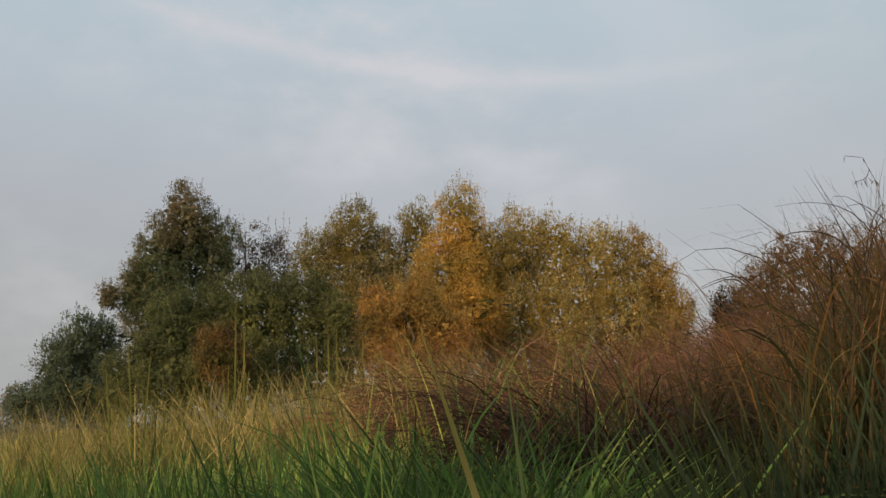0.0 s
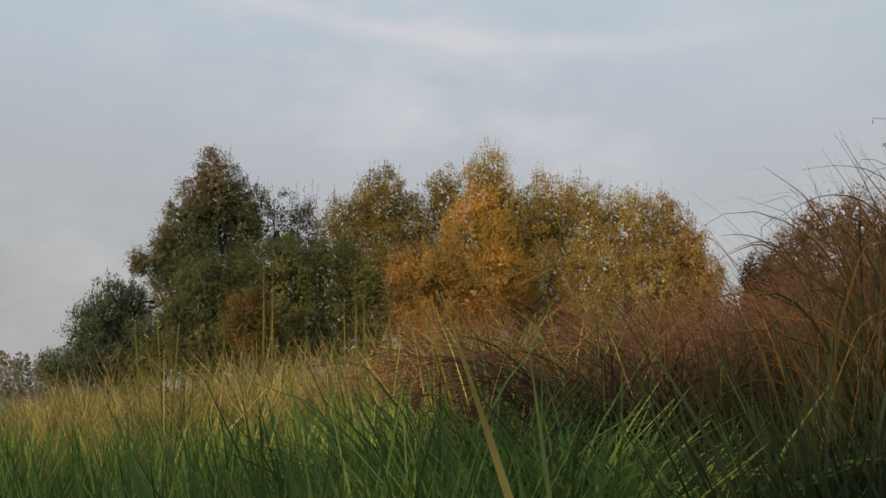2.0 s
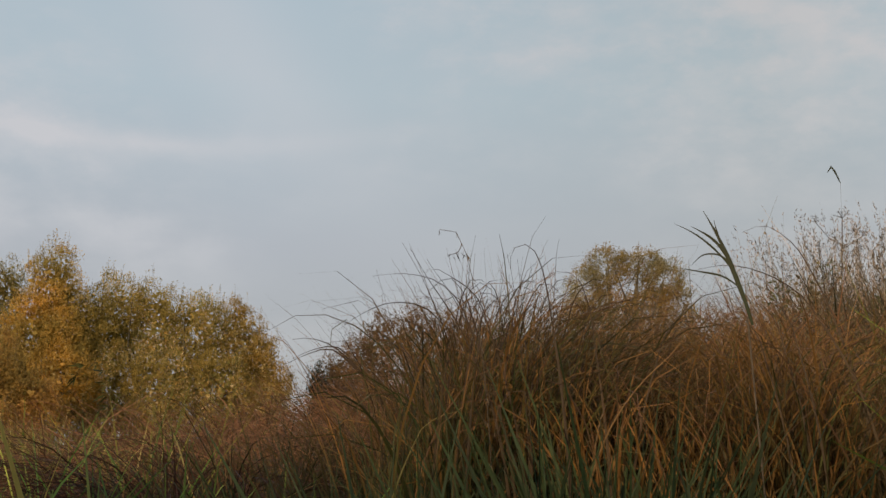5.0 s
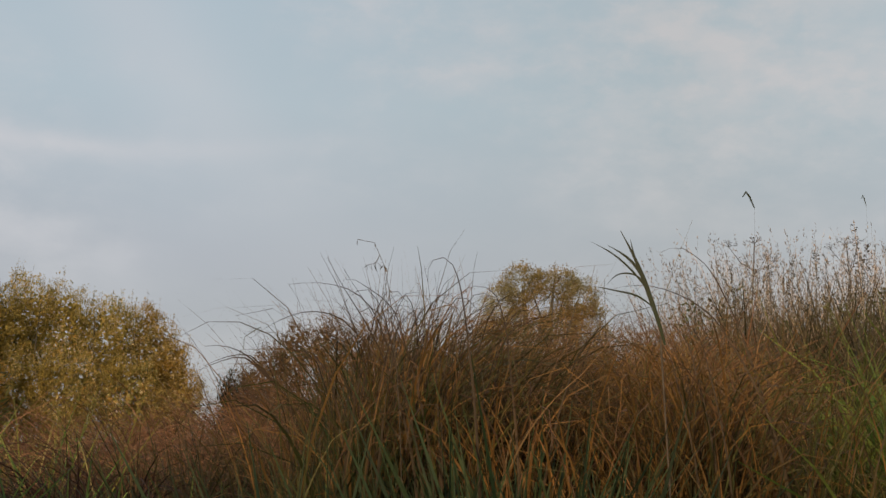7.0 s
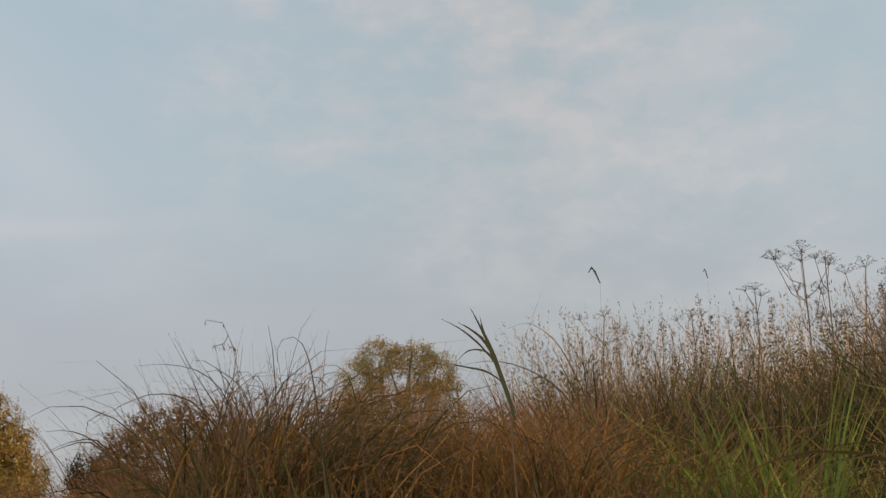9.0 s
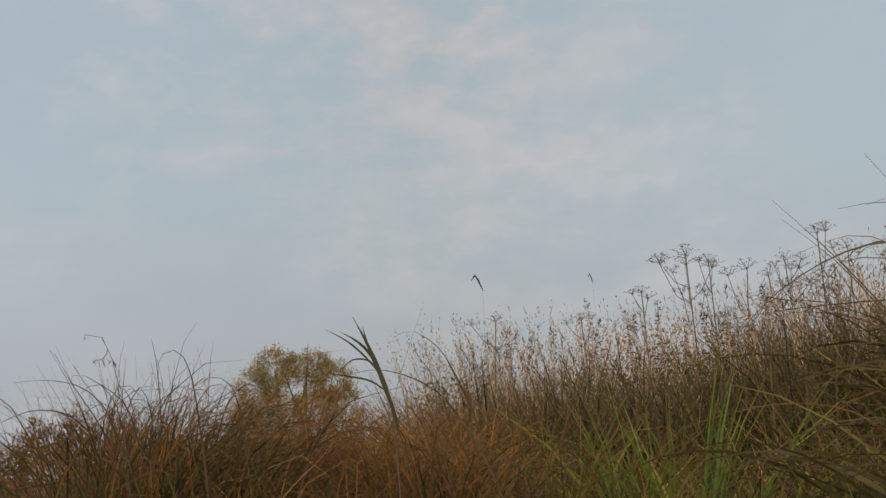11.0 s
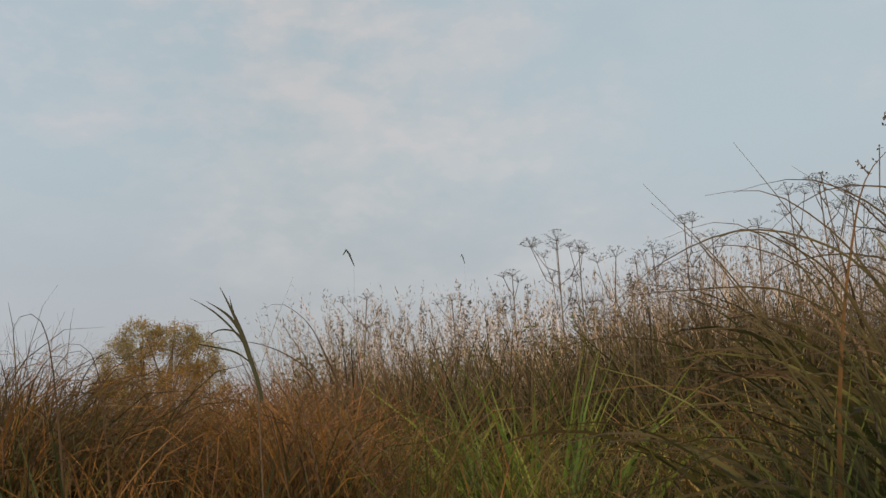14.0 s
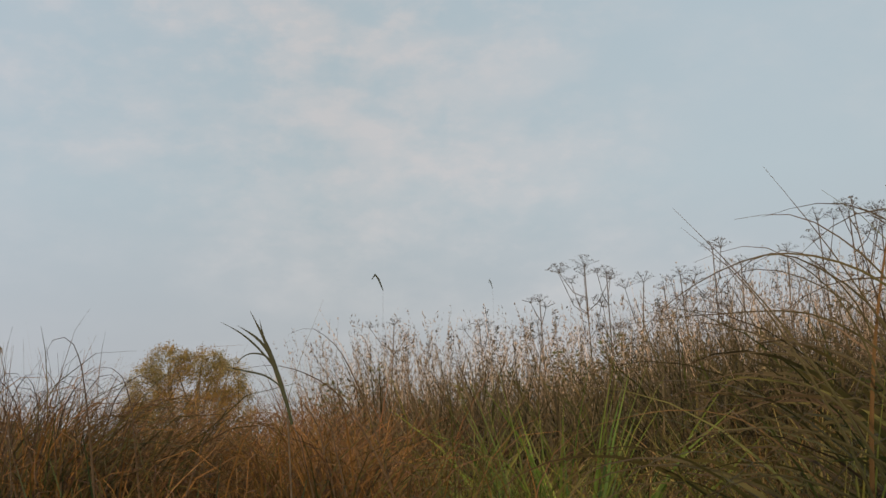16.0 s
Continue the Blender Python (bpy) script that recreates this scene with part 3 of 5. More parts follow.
crown_tree("rust_shrub", "small russet shrub before the dark hedge", "shrub", -8.1, 33.5,
           [(0, 0, 3.02, 0.64, 0.7, 0.84), (0.41, 0, 2.61, 0.53, 0.7, 0.72)],
           M_LEAF_RUSSET, limbs=2, stems=3)
crown_tree("far_shrub", "brown thinning shrub on the rise", "shrub", 18.2, 46,
           [(-2.17, 0, 3.66, 0.64, 0.7, 1.08), (-1.45, 0, 4.23, 0.8, 0.7, 1.32), (-0.48, 0, 4.96, 0.92, 0.78, 1.45), (0.88, 0, 5.29, 1.04, 0.89, 1.36), (2.41, 0, 5.12, 1.12, 0.96, 1.32), (3.86, 0, 4.8, 1.04, 0.89, 1.24), (-0.95, -0.5, 2.9, 1.53, 1.3, 1.41), (1.43, -0.4, 3.15, 1.61, 1.36, 1.57)],
           M_LEAF_BROWN, density=8.5, limbs=6, stems=3, spiky=0.8, fill=1.4)
crown_tree("dark_shrub", "dark green pointed shrub at the gap", "shrub", 14.7, 47,
           [(0.04, 0, 3.49, 0.34, 0.6, 1.1), (0.33, 0.2, 2.92, 0.41, 0.6, 1.1)],
           M_NEEDLE, limbs=2)
crown_tree("round_tree", "round tree with thinning olive and tawny leaves", "tree", 29.0, 40,
           [(-1.35, 0, 6.05, 0.6, 0.7, 1.0), (-0.65, 0, 6.95, 0.7, 0.7, 0.65), (0.35, 0, 7.0, 0.85, 0.8, 0.55), (1.15, 0, 6.45, 0.7, 0.7, 0.8), (1.55, 0, 5.3, 0.6, 0.6, 1.2),
            (-1.6, 0, 4.9, 0.55, 0.6, 1.2), (-0.5, 0.2, 5.7, 0.7, 0.6, 0.6), (0.6, 0.2, 5.7, 0.7, 0.6, 0.6), (0.0, 0, 3.9, 1.8, 1.1, 1.0)],
           M_LEAF_TREE, density=20.0, size=0.062, limbs=18, stems=5, spiky=0.2, fill=0.5)

# an unseen thicket, added behind the standpoint to keep the near grass out of the sun
for a, d, k in ((-159, 17, 1.05), (-148, 16, 1.0), (-138, 16, 0.88), (-130, 16, 0.92), (-121, 15.5, 0.80)):
    crown_tree("unseen_shade_shrub", "unseen thicket added behind the standpoint to cast shade", "shrub", a, d,
               [(-1.4, 0, 3.0 * k, 2.3, 1.6, 3.3 * k), (1.3, 0.2, 3.3 * k, 2.2, 1.6, 3.5 * k)], M_LEAF_HEDGE, density=1.3, size=0.34, limbs=4, stems=3)

# ---- meadow and bank grasses ----
EYE_Z = 1.24


def at(az, el, dist):
    """A place at a bearing, an elevation (degrees) and a level distance from the standpoint."""
    d = heading(az)
    return np.array([d.x * dist, d.y * dist, EYE_Z + dist * math.tan(radians(el))])


def at_height(el, dist):
    return EYE_Z + dist * math.tan(radians(el))


def foot(az, dist):
    return polar(np.array([float(az)]), np.array([float(dist)]))[0] - (0, 0, 0.02)


def tuft_blades(az, r, per, radius, height, vary, width, lean, curl, seg=4, side=None, power=1.3, grow=9.0, spray=0.6, bend=(0.35, 1.55)):
    """Blades in tufts at the bearings az and distances r; blades of one tuft lean and grow alike."""
    n = len(az)
    c = polar(az, r)
    i = np.repeat(np.arange(n), per)
    m = len(i)
    rad = np.abs(rng.normal(0, radius, m)) * np.maximum(1, r[i] / grow)
    ang = rng.uniform(0, 2 * np.pi, m)
    x, y = c[i, 0] + rad * np.cos(ang), c[i, 1] + rad * np.sin(ang)
    b = np.stack([x, y, ground_z(x, y) - 0.02], 1)
    th = rng.normal(1, vary * 0.6, n).clip(0.7, 1.15) if n > 1 else np.ones(1)
    h = (height[i] if isinstance(height, np.ndarray) else height) * th[i] * (1.08 - np.abs(rng.normal(0, vary * 1.4, m))).clip(0.35, 1.1)
    tt = rng.uniform(0, 2 * np.pi, n) if side is None else np.radians(side) + rng.normal(0, 0.35, n)
    turn = tt[i] + rng.normal(0, 1.0 if side is None else spray, m)
    w = width * rng.uniform(0.55, 1.4, m) * np.maximum(1, r[i] / grow)
    ln = np.abs(rng.normal(0, lean, m)) + 0.04
    cu = curl * rng.uniform(*bend, m)
    return blade_data(b, h, turn, ln, cu, w, seg, power)


def rise(az, r, el):
    """Height over the ground that reaches the elevation el."""
    a = np.radians(az)
    return EYE_Z + r * np.tan(np.radians(el)) - ground_z(r * np.sin(a), r * np.cos(a))


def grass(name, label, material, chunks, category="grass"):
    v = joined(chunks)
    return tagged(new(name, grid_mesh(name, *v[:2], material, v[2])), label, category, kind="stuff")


# near meadow: broad green blades, shade at the root put into their colour, and a thin undergrowth
az, r = spread(850, -26, 16, 1.55, 5.2, 0.3)
az2, r2 = spread(1100, -24, 10, 4.6, 9, 0.3)
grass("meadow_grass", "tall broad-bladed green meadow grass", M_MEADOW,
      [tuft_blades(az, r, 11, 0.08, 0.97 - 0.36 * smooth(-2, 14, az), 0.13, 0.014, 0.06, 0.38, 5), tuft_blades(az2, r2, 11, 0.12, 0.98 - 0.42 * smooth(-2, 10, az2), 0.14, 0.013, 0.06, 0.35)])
az, r = spread(820, -27, 14, 2.4, 10, 0.2)
grass("dry_grass", "straw-coloured dry blades among the green", M_STRAW, [tuft_blades(az, r, 4, 0.1, 0.98 - 0.3 * smooth(0, 12, az), 0.2, 0.0055, 0.16, 0.9)])
az, r = spread(700, 20, 333, 0.9, 9, 0.5)
keep = (az > 80)
grass("low_grass", "short trodden green grass round the standpoint", M_MEADOW, [tuft_blades(az[keep], r[keep], 9, 0.2, 0.35, 0.3, 0.014, 0.3, 0.8, 2)])
az, r = spread(900, -1.0, 13.5, 2.5, 4.3, 0.3)
grass("meadow_grass", "lush green blades before the dead grass", M_MEADOW, [tuft_blades(az, r, 14, 0.10, rise(az, r, 2.2 - 4.8 * rng.uniform(0, 1, 900) ** 0.55 - 2.9 * smooth(4, 12, az)).clip(0.3, 1.4), 0.16, 0.0125, 0.12, 1.5, 5, power=2.2)])
# open meadow farther out, yellowed
def meadow_line(az):
    """Elevation of the meadow's upper edge, degrees."""
    return np.where(az < -2, 0.55 + (az + 17.3) * 0.17, 3.15 + (az + 2) * 0.12)


az, r = spread(2200, -24, 4, 6.5, 37, 0.4)
shore = (az > -18.4) | (r < 7)
az, r = az[shore], r[shore]
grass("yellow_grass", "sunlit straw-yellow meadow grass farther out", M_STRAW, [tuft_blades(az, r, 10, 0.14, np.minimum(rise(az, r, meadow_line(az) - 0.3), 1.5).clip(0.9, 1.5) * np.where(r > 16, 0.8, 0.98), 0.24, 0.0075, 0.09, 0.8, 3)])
az, r = spread(420, -18.4, 3, 8, 13, 0.4)
grass("yellow_grass", "tawny tall meadow grass with bent tips", M_STRAW, [tuft_blades(az, r, 11, 0.12, rise(az, r, meadow_line(az)).clip(0.9, 1.9), 0.16, 0.006, 0.07, 0.9, 5)])
az, r = spread(650, -18.4, 9, 8, 37, 0.4)
grass("meadow_grass", "green blades scattered through the yellow meadow", M_MEADOW, [tuft_blades(az, r, 9, 0.12, 1.0, 0.15, 0.009, 0.06, 0.3, 3)])
# tall reed-like blades that stand above the meadow
az, r = spread(12, -14, 2, 6, 12, 0.4)
grass("tall_blades", "tall yellow-green blades standing above the meadow", M_GREEN, [tuft_blades(az, r, 6, 0.07, 1.45, 0.14, 0.014, 0.1, 0.12, 4)])
az, r = spread(7, -2, 8, 5.5, 8.5, 0.4)
grass("tall_blades", "yellowing tall blades at the foot of the bank", M_STRAW, [tuft_blades(az, r, 5, 0.07, 1.2, 0.14, 0.009, 0.08, 0.4, 4)])
az, r = spread(150, -9.5, 1.5, 8.5, 15, 0.4)
grass("tall_blades", "tall sunlit yellow blades rising out of the meadow", M_STRAW, [tuft_blades(az, r, 7, 0.1, 1.24, 0.14, 0.011, 0.10, 0.35, 4)])
az, r = spread(18, -9.5, 1.5, 8.5, 13, 0.4)
grass("tall_blades", "tall green blades rising out of the meadow", M_GREEN, [tuft_blades(az, r, 7, 0.1, 1.36, 0.14, 0.013, 0.08, 0.2, 4)])
# dead grass on the rise
az, r = spread(640, 2.5, 17, 7.0, 10, 0.4)
grass("dead_grass", "rust-brown dead grass bent over at the foot of the bank", M_RUST, [tuft_blades(az, r, 13, 0.12, rise(az, r, 3.9).clip(0.5, 1.8) * 1.2, 0.12, 0.0055, 0.2, 2.6, 6, az + np.where(rng.uniform(0, 1, 640) < 0.6, -90, 90), 2.4)])
az, r = spread(230, 4.5, 15, 6.3, 7.4, 0.4)
grass("dead_grass", "reddish dead grass lying flat over the bank's foot", M_RUST, [tuft_blades(az, r, 15, 0.14, rise(az, r, 4.0 - 0.8 * rng.uniform(0, 1, 230)).clip(0.5, 1.8) * 1.5, 0.10, 0.0050, 0.20, 3.0, 7, az - 90, 1.7, spray=0.8, bend=(0.85, 1.3))])
az, r = spread(300, -1.5, 5, 8.0, 11, 0.4)
grass("dead_grass", "tawny tall grass thinning out into the meadow", M_STRAW, [tuft_blades(az, r, 10, 0.12, 1.05 + 0.2 * smooth(-1, 4, az), 0.16, 0.008, 0.15, 0.9, 5)])
az, r = spread(60, 2, 12, 6.5, 9.5, 0.4)
grass("dead_grass", "tawny and green blades among the dead grass", M_GREEN, [tuft_blades(az, r, 6, 0.12, 1.3 - 0.35 * smooth(7, 15, az), 0.12, 0.008, 0.15, 0.8, 5)])
az, r = spread(80, 1, 13, 6.5, 9.5, 0.4)
grass("dead_grass", "bleached straw among the dead grass", M_STRAW, [tuft_blades(az, r, 6, 0.12, 1.4 - 0.35 * smooth(7, 15, az), 0.12, 0.006, 0.25, 1.6, 5)])
# matted grass, dark in colour for the shadow below the sunlit rim
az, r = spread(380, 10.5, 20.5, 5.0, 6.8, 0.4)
grass("dead_grass", "maroon matted dead grass, darkened in colour for shade", M_MAROON, [tuft_blades(az, r, 13, 0.12, rise(az, r, 3.1).clip(0.5, 1.6) * 1.3, 0.14, 0.0055, 0.3, 2.4, 5)])
az, r = spread(300, 5, 24, 10, 18, 0.4)
grass("dead_grass", "rust-brown grass on the rise behind", M_RUST, [tuft_blades(az, r, 11, 0.14, 1.32 + 0.22 * smooth(9, 13, az), 0.10, 0.0062, 0.2, 1.9, 5)])
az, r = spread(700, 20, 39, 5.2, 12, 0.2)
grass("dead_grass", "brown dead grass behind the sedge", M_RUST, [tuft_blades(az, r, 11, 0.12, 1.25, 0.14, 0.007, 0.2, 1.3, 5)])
# undergrowth whose dark colours stand for the shade low in the grass
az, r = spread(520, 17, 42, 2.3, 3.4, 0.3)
grass("undergrowth", "green grass under the sedge, darkened in colour for shade", M_SHADEGRASS, [tuft_blades(az, r, 11, 0.10, rise(az, r, 0.9 - 2.8 * smooth(30, 36, az) + 2.4 * np.exp(-((az - 28) / 2.2) ** 2) + rng.normal(0, 0.8, len(az))).clip(0.2, 1.2), 0.25, 0.011, 0.12, 0.5)])
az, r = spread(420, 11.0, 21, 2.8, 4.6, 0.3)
grass("undergrowth", "green grass before the matted grass, darkened in colour for shade", M_SHADEGRASS, [tuft_blades(az, r, 10, 0.10, rise(az, r, 0.2 + 1.5 * np.exp(-((az - 12.6) / 1.3) ** 2) + rng.normal(0, 0.8, len(az))).clip(0.2, 1.2), 0.25, 0.010, 0.25, 0.9)])
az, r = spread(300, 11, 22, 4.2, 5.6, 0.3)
grass("undergrowth", "green grass in the hollow before the dead grass, darkened in colour for shade", M_SHADEGRASS, [tuft_blades(az, r, 9, 0.12, 0.66, 0.25, 0.010, 0.2, 0.8, 5)])
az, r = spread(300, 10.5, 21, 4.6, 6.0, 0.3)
grass("undergrowth", "brown-green fine grass before the matted sedge, darkened in colour for shade", M_SHADEHOLLOW, [tuft_blades(az, r, 12, 0.14, rise(az, r, 3.0).clip(0.5, 1.5) * 1.12, 0.2, 0.006, 0.2, 1.0, 5)])
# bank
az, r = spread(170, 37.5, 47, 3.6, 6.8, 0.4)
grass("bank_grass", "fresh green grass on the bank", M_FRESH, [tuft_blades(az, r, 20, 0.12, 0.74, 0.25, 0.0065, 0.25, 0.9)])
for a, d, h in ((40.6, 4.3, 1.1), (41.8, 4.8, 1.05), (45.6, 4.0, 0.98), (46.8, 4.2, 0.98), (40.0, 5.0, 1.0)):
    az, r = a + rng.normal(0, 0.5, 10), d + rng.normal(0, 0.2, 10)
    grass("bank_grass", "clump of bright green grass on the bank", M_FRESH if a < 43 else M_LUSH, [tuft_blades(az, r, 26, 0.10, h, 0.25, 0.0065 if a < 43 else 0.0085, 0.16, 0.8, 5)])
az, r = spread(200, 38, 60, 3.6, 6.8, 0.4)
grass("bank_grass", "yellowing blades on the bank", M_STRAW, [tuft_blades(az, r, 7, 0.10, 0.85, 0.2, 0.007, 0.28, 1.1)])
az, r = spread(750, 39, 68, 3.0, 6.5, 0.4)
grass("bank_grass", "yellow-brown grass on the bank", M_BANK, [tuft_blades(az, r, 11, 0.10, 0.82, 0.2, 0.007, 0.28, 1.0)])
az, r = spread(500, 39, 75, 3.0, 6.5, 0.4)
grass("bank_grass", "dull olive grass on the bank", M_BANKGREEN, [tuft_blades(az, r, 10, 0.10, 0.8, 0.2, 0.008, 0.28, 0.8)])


az, r = spread(1150, 36, 72, 6.0, 10.5, 0.3)
crest = 10.3 + 2.0 * smooth(42, 56, az) - 2.6 * np.abs(rng.normal(0, 0.6, len(az)))
grass("bank_weeds", "dull brown dead weeds on the bank's crest", M_WEED, [tuft_blades(az, r, 11, 0.12, rise(az, r, crest).clip(0.4, 2), 0.12, 0.0085, 0.16, 0.7)])

az, r = spread(330, 42, 60, 6.0, 9, 0.3)
grass("bank_weeds", "dull green leafy weeds on the bank's crest", M_BANKGREEN, [tuft_blades(az, r, 11, 0.14, rise(az, r, 9.4 + 1.8 * smooth(44, 56, az)).clip(0.4, 2), 0.2, 0.011, 0.2, 0.8)])

az, r = spread(300, 38, 48, 5.8, 7.2, 0.3)
grass("bank_weeds", "dark brown broken weeds below the seed grass", M_WEED, [tuft_blades(az, r, 10, 0.14, rise(az, r, 9.6 + rng.normal(0, 0.4, 300)).clip(0.4, 2), 0.2, 0.010, 0.2, 0.8)])


def panicles(az, r, height, vary, seeds, size, material, name, label):
    """Thin dry stems, each with a loose nodding seed head."""
    n = len(az)
    b = polar(az, r)
    h = height * (1 + rng.normal(0, vary, n)).clip(0.5, 1.5)
    turn = rng.uniform(0, 2 * np.pi, n)
    lean, curl = np.abs(rng.normal(0, 0.1, n)), np.abs(rng.normal(0.35, 0.25, n))
    st = blade_data(b, h, turn, lean, curl, np.full(n, 0.0038), 5, 1.8)
    v = st[0].reshape(n, 6, 2, 3).mean(2)
    i = np.repeat(np.arange(n), seeds)
    k = rng.uniform(0.62, 1.0, len(i)) * 5
    lo = np.minimum(k.astype(int), 4)
    p = v[i, lo] + (v[i, lo + 1] - v[i, lo]) * (k - lo)[:, None]
    loose = (1.05 - k / 5)[:, None] * 0.2
    along = v[i, lo + 1] - v[i, lo]
    along = along / np.linalg.norm(along, axis=1, keepdims=True)
    way = rng.normal(0, 0.5, (len(i), 3)) + along * 1.1
    sp = leaves(p + rng.normal(0, 1, (len(i), 3)) * loose * 0.16, way, rng.uniform(0.5, 1.5, len(i)) * size * 1.25, 0.24)
    return grass(name, label, material, [st, sp])


az, r = spread(2000, 34.5, 70, 6.6, 10.5, 0.4)
crest = 12.9 + 1.8 * smooth(45, 58, az) - 0.9 * (1 - smooth(34, 38, az)) - 3.2 * rng.uniform(0, 1, len(az)) ** 1.3
panicles(az, r, rise(az, r, crest).clip(0.5, 2.2), 0.03, 30, 0.016, M_PALE, "seed_grass", "pale pinkish dry grass seed heads on the bank")
az, r = spread(300, 37, 76, 6.4, 9, 0.4)
crest = 12.3 + 2.0 * smooth(45, 58, az) - 3.0 * rng.uniform(0, 1, len(az))
panicles(az, r, rise(az, r, crest).clip(0.5, 2.2), 0.03, 24, 0.020, M_UMBEL, "dead_weeds", "dark dry weed stalks with seed clusters")
az, r = spread(60, -16, 6, 9, 22, 0.4)
panicles(az, r, 1.35, 0.12, 22, 0.05, M_STRAW, "seed_grass", "straw-coloured seed heads over the meadow")


# ---- sedge tussocks ----
rng = np.random.default_rng(29)
def tussock(az, r, count, length, width, material, label, side=None, lean=0.14, curl=1.4, radius=0.16, power=2.0, singles=10, spray=0.6, vary=0.16, loose=0.35):
    """A tussock: the mass of its foliage and its longest blades, each by itself."""
    top = tagged(new("sedge_tussock"), label, "sedge", "sedge tussocks on the bank")
    a, d = np.array([float(az)]), np.array([float(r)])
    wild = int(count * loose)
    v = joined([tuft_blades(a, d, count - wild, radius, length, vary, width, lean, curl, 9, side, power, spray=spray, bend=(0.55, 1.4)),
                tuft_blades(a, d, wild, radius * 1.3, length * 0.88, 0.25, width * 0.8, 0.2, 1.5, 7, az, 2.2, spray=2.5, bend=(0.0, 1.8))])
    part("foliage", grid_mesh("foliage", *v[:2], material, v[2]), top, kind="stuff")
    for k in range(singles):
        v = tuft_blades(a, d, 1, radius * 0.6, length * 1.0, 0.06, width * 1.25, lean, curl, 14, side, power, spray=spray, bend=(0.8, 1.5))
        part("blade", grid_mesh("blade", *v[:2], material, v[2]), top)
    return top


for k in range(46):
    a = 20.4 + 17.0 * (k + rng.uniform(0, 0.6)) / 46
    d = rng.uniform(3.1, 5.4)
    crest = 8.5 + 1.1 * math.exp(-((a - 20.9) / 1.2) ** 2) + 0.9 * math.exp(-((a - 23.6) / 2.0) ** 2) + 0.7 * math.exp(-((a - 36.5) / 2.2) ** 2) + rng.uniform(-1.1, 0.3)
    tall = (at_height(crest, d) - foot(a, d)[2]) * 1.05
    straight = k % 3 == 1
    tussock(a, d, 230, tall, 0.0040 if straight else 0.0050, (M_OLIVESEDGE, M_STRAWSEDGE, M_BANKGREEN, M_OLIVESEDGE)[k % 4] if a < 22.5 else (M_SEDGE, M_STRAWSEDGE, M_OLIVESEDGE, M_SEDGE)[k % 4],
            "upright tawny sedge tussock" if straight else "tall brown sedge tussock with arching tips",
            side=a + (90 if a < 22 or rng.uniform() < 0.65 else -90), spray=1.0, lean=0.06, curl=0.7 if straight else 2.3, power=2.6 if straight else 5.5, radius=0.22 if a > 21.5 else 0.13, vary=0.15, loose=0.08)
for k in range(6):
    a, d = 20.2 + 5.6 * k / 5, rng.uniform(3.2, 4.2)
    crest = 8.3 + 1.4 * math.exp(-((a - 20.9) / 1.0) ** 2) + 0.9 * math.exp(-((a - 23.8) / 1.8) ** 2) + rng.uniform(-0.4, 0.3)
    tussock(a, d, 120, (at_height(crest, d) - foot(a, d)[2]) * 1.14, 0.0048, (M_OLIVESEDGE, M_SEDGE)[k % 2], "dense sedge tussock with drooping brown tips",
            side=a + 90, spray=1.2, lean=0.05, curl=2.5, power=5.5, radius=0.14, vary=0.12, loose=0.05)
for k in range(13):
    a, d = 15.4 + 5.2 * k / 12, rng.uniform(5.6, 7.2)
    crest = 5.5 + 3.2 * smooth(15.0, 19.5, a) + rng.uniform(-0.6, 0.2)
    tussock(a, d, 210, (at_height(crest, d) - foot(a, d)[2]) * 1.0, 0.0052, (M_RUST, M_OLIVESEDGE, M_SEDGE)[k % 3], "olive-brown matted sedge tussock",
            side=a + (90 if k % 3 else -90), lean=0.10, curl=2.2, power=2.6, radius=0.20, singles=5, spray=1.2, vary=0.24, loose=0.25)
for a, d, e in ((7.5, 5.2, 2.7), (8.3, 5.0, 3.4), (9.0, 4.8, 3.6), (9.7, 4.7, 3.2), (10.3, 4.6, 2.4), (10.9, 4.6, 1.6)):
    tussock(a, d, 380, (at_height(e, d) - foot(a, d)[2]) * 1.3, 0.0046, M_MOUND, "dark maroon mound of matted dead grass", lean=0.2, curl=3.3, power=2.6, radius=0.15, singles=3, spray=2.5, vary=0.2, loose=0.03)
for k in range(10):
    a = 60.5 + 15 * (k + rng.uniform(0, 0.7)) / 10
    d = rng.uniform(2.5, 3.6)
    tall = (at_height(13.2 + 3.0 * smooth(58, 66, a) + rng.uniform(-2.5, 0.6), d) - foot(a, d)[2]) * 1.04
    tussock(a, d, 22, tall, 0.0085, (M_DARKSEDGE, M_OLIVESEDGE, M_DARKSEDGE)[k % 3], "olive sedge tussock with long blades arching over",
            side=a - 90, lean=0.12, curl=2.0, radius=0.13, power=2.6, spray=0.9)
for k in range(4):
    a, d = 57.5 + 2.2 * k, 2.3 + 0.2 * (k % 2)
    tussock(a, d, 26, (at_height(7.5 - k, d) - foot(a, d)[2]), 0.010, M_FRESH if k % 2 else M_GREEN, "upright fresh green sedge tuft", lean=0.12, curl=0.4, radius=0.06, power=1.5, singles=4)


# ---- single plants ----
def strip(points, width, seg=14, fold=0.25):
    """One blade along a bent line from root to tip, folded along its middle. points: root, two guides, tip."""
    p0, p1, p2, p3 = [np.array(p, float) for p in points]
    s = np.linspace(0, 1, seg + 1)[:, None]
    return ribbon((1 - s) ** 3 * p0 + 3 * s * (1 - s) ** 2 * p1 + 3 * s * s * (1 - s) * p2 + s ** 3 * p3, width, fold)


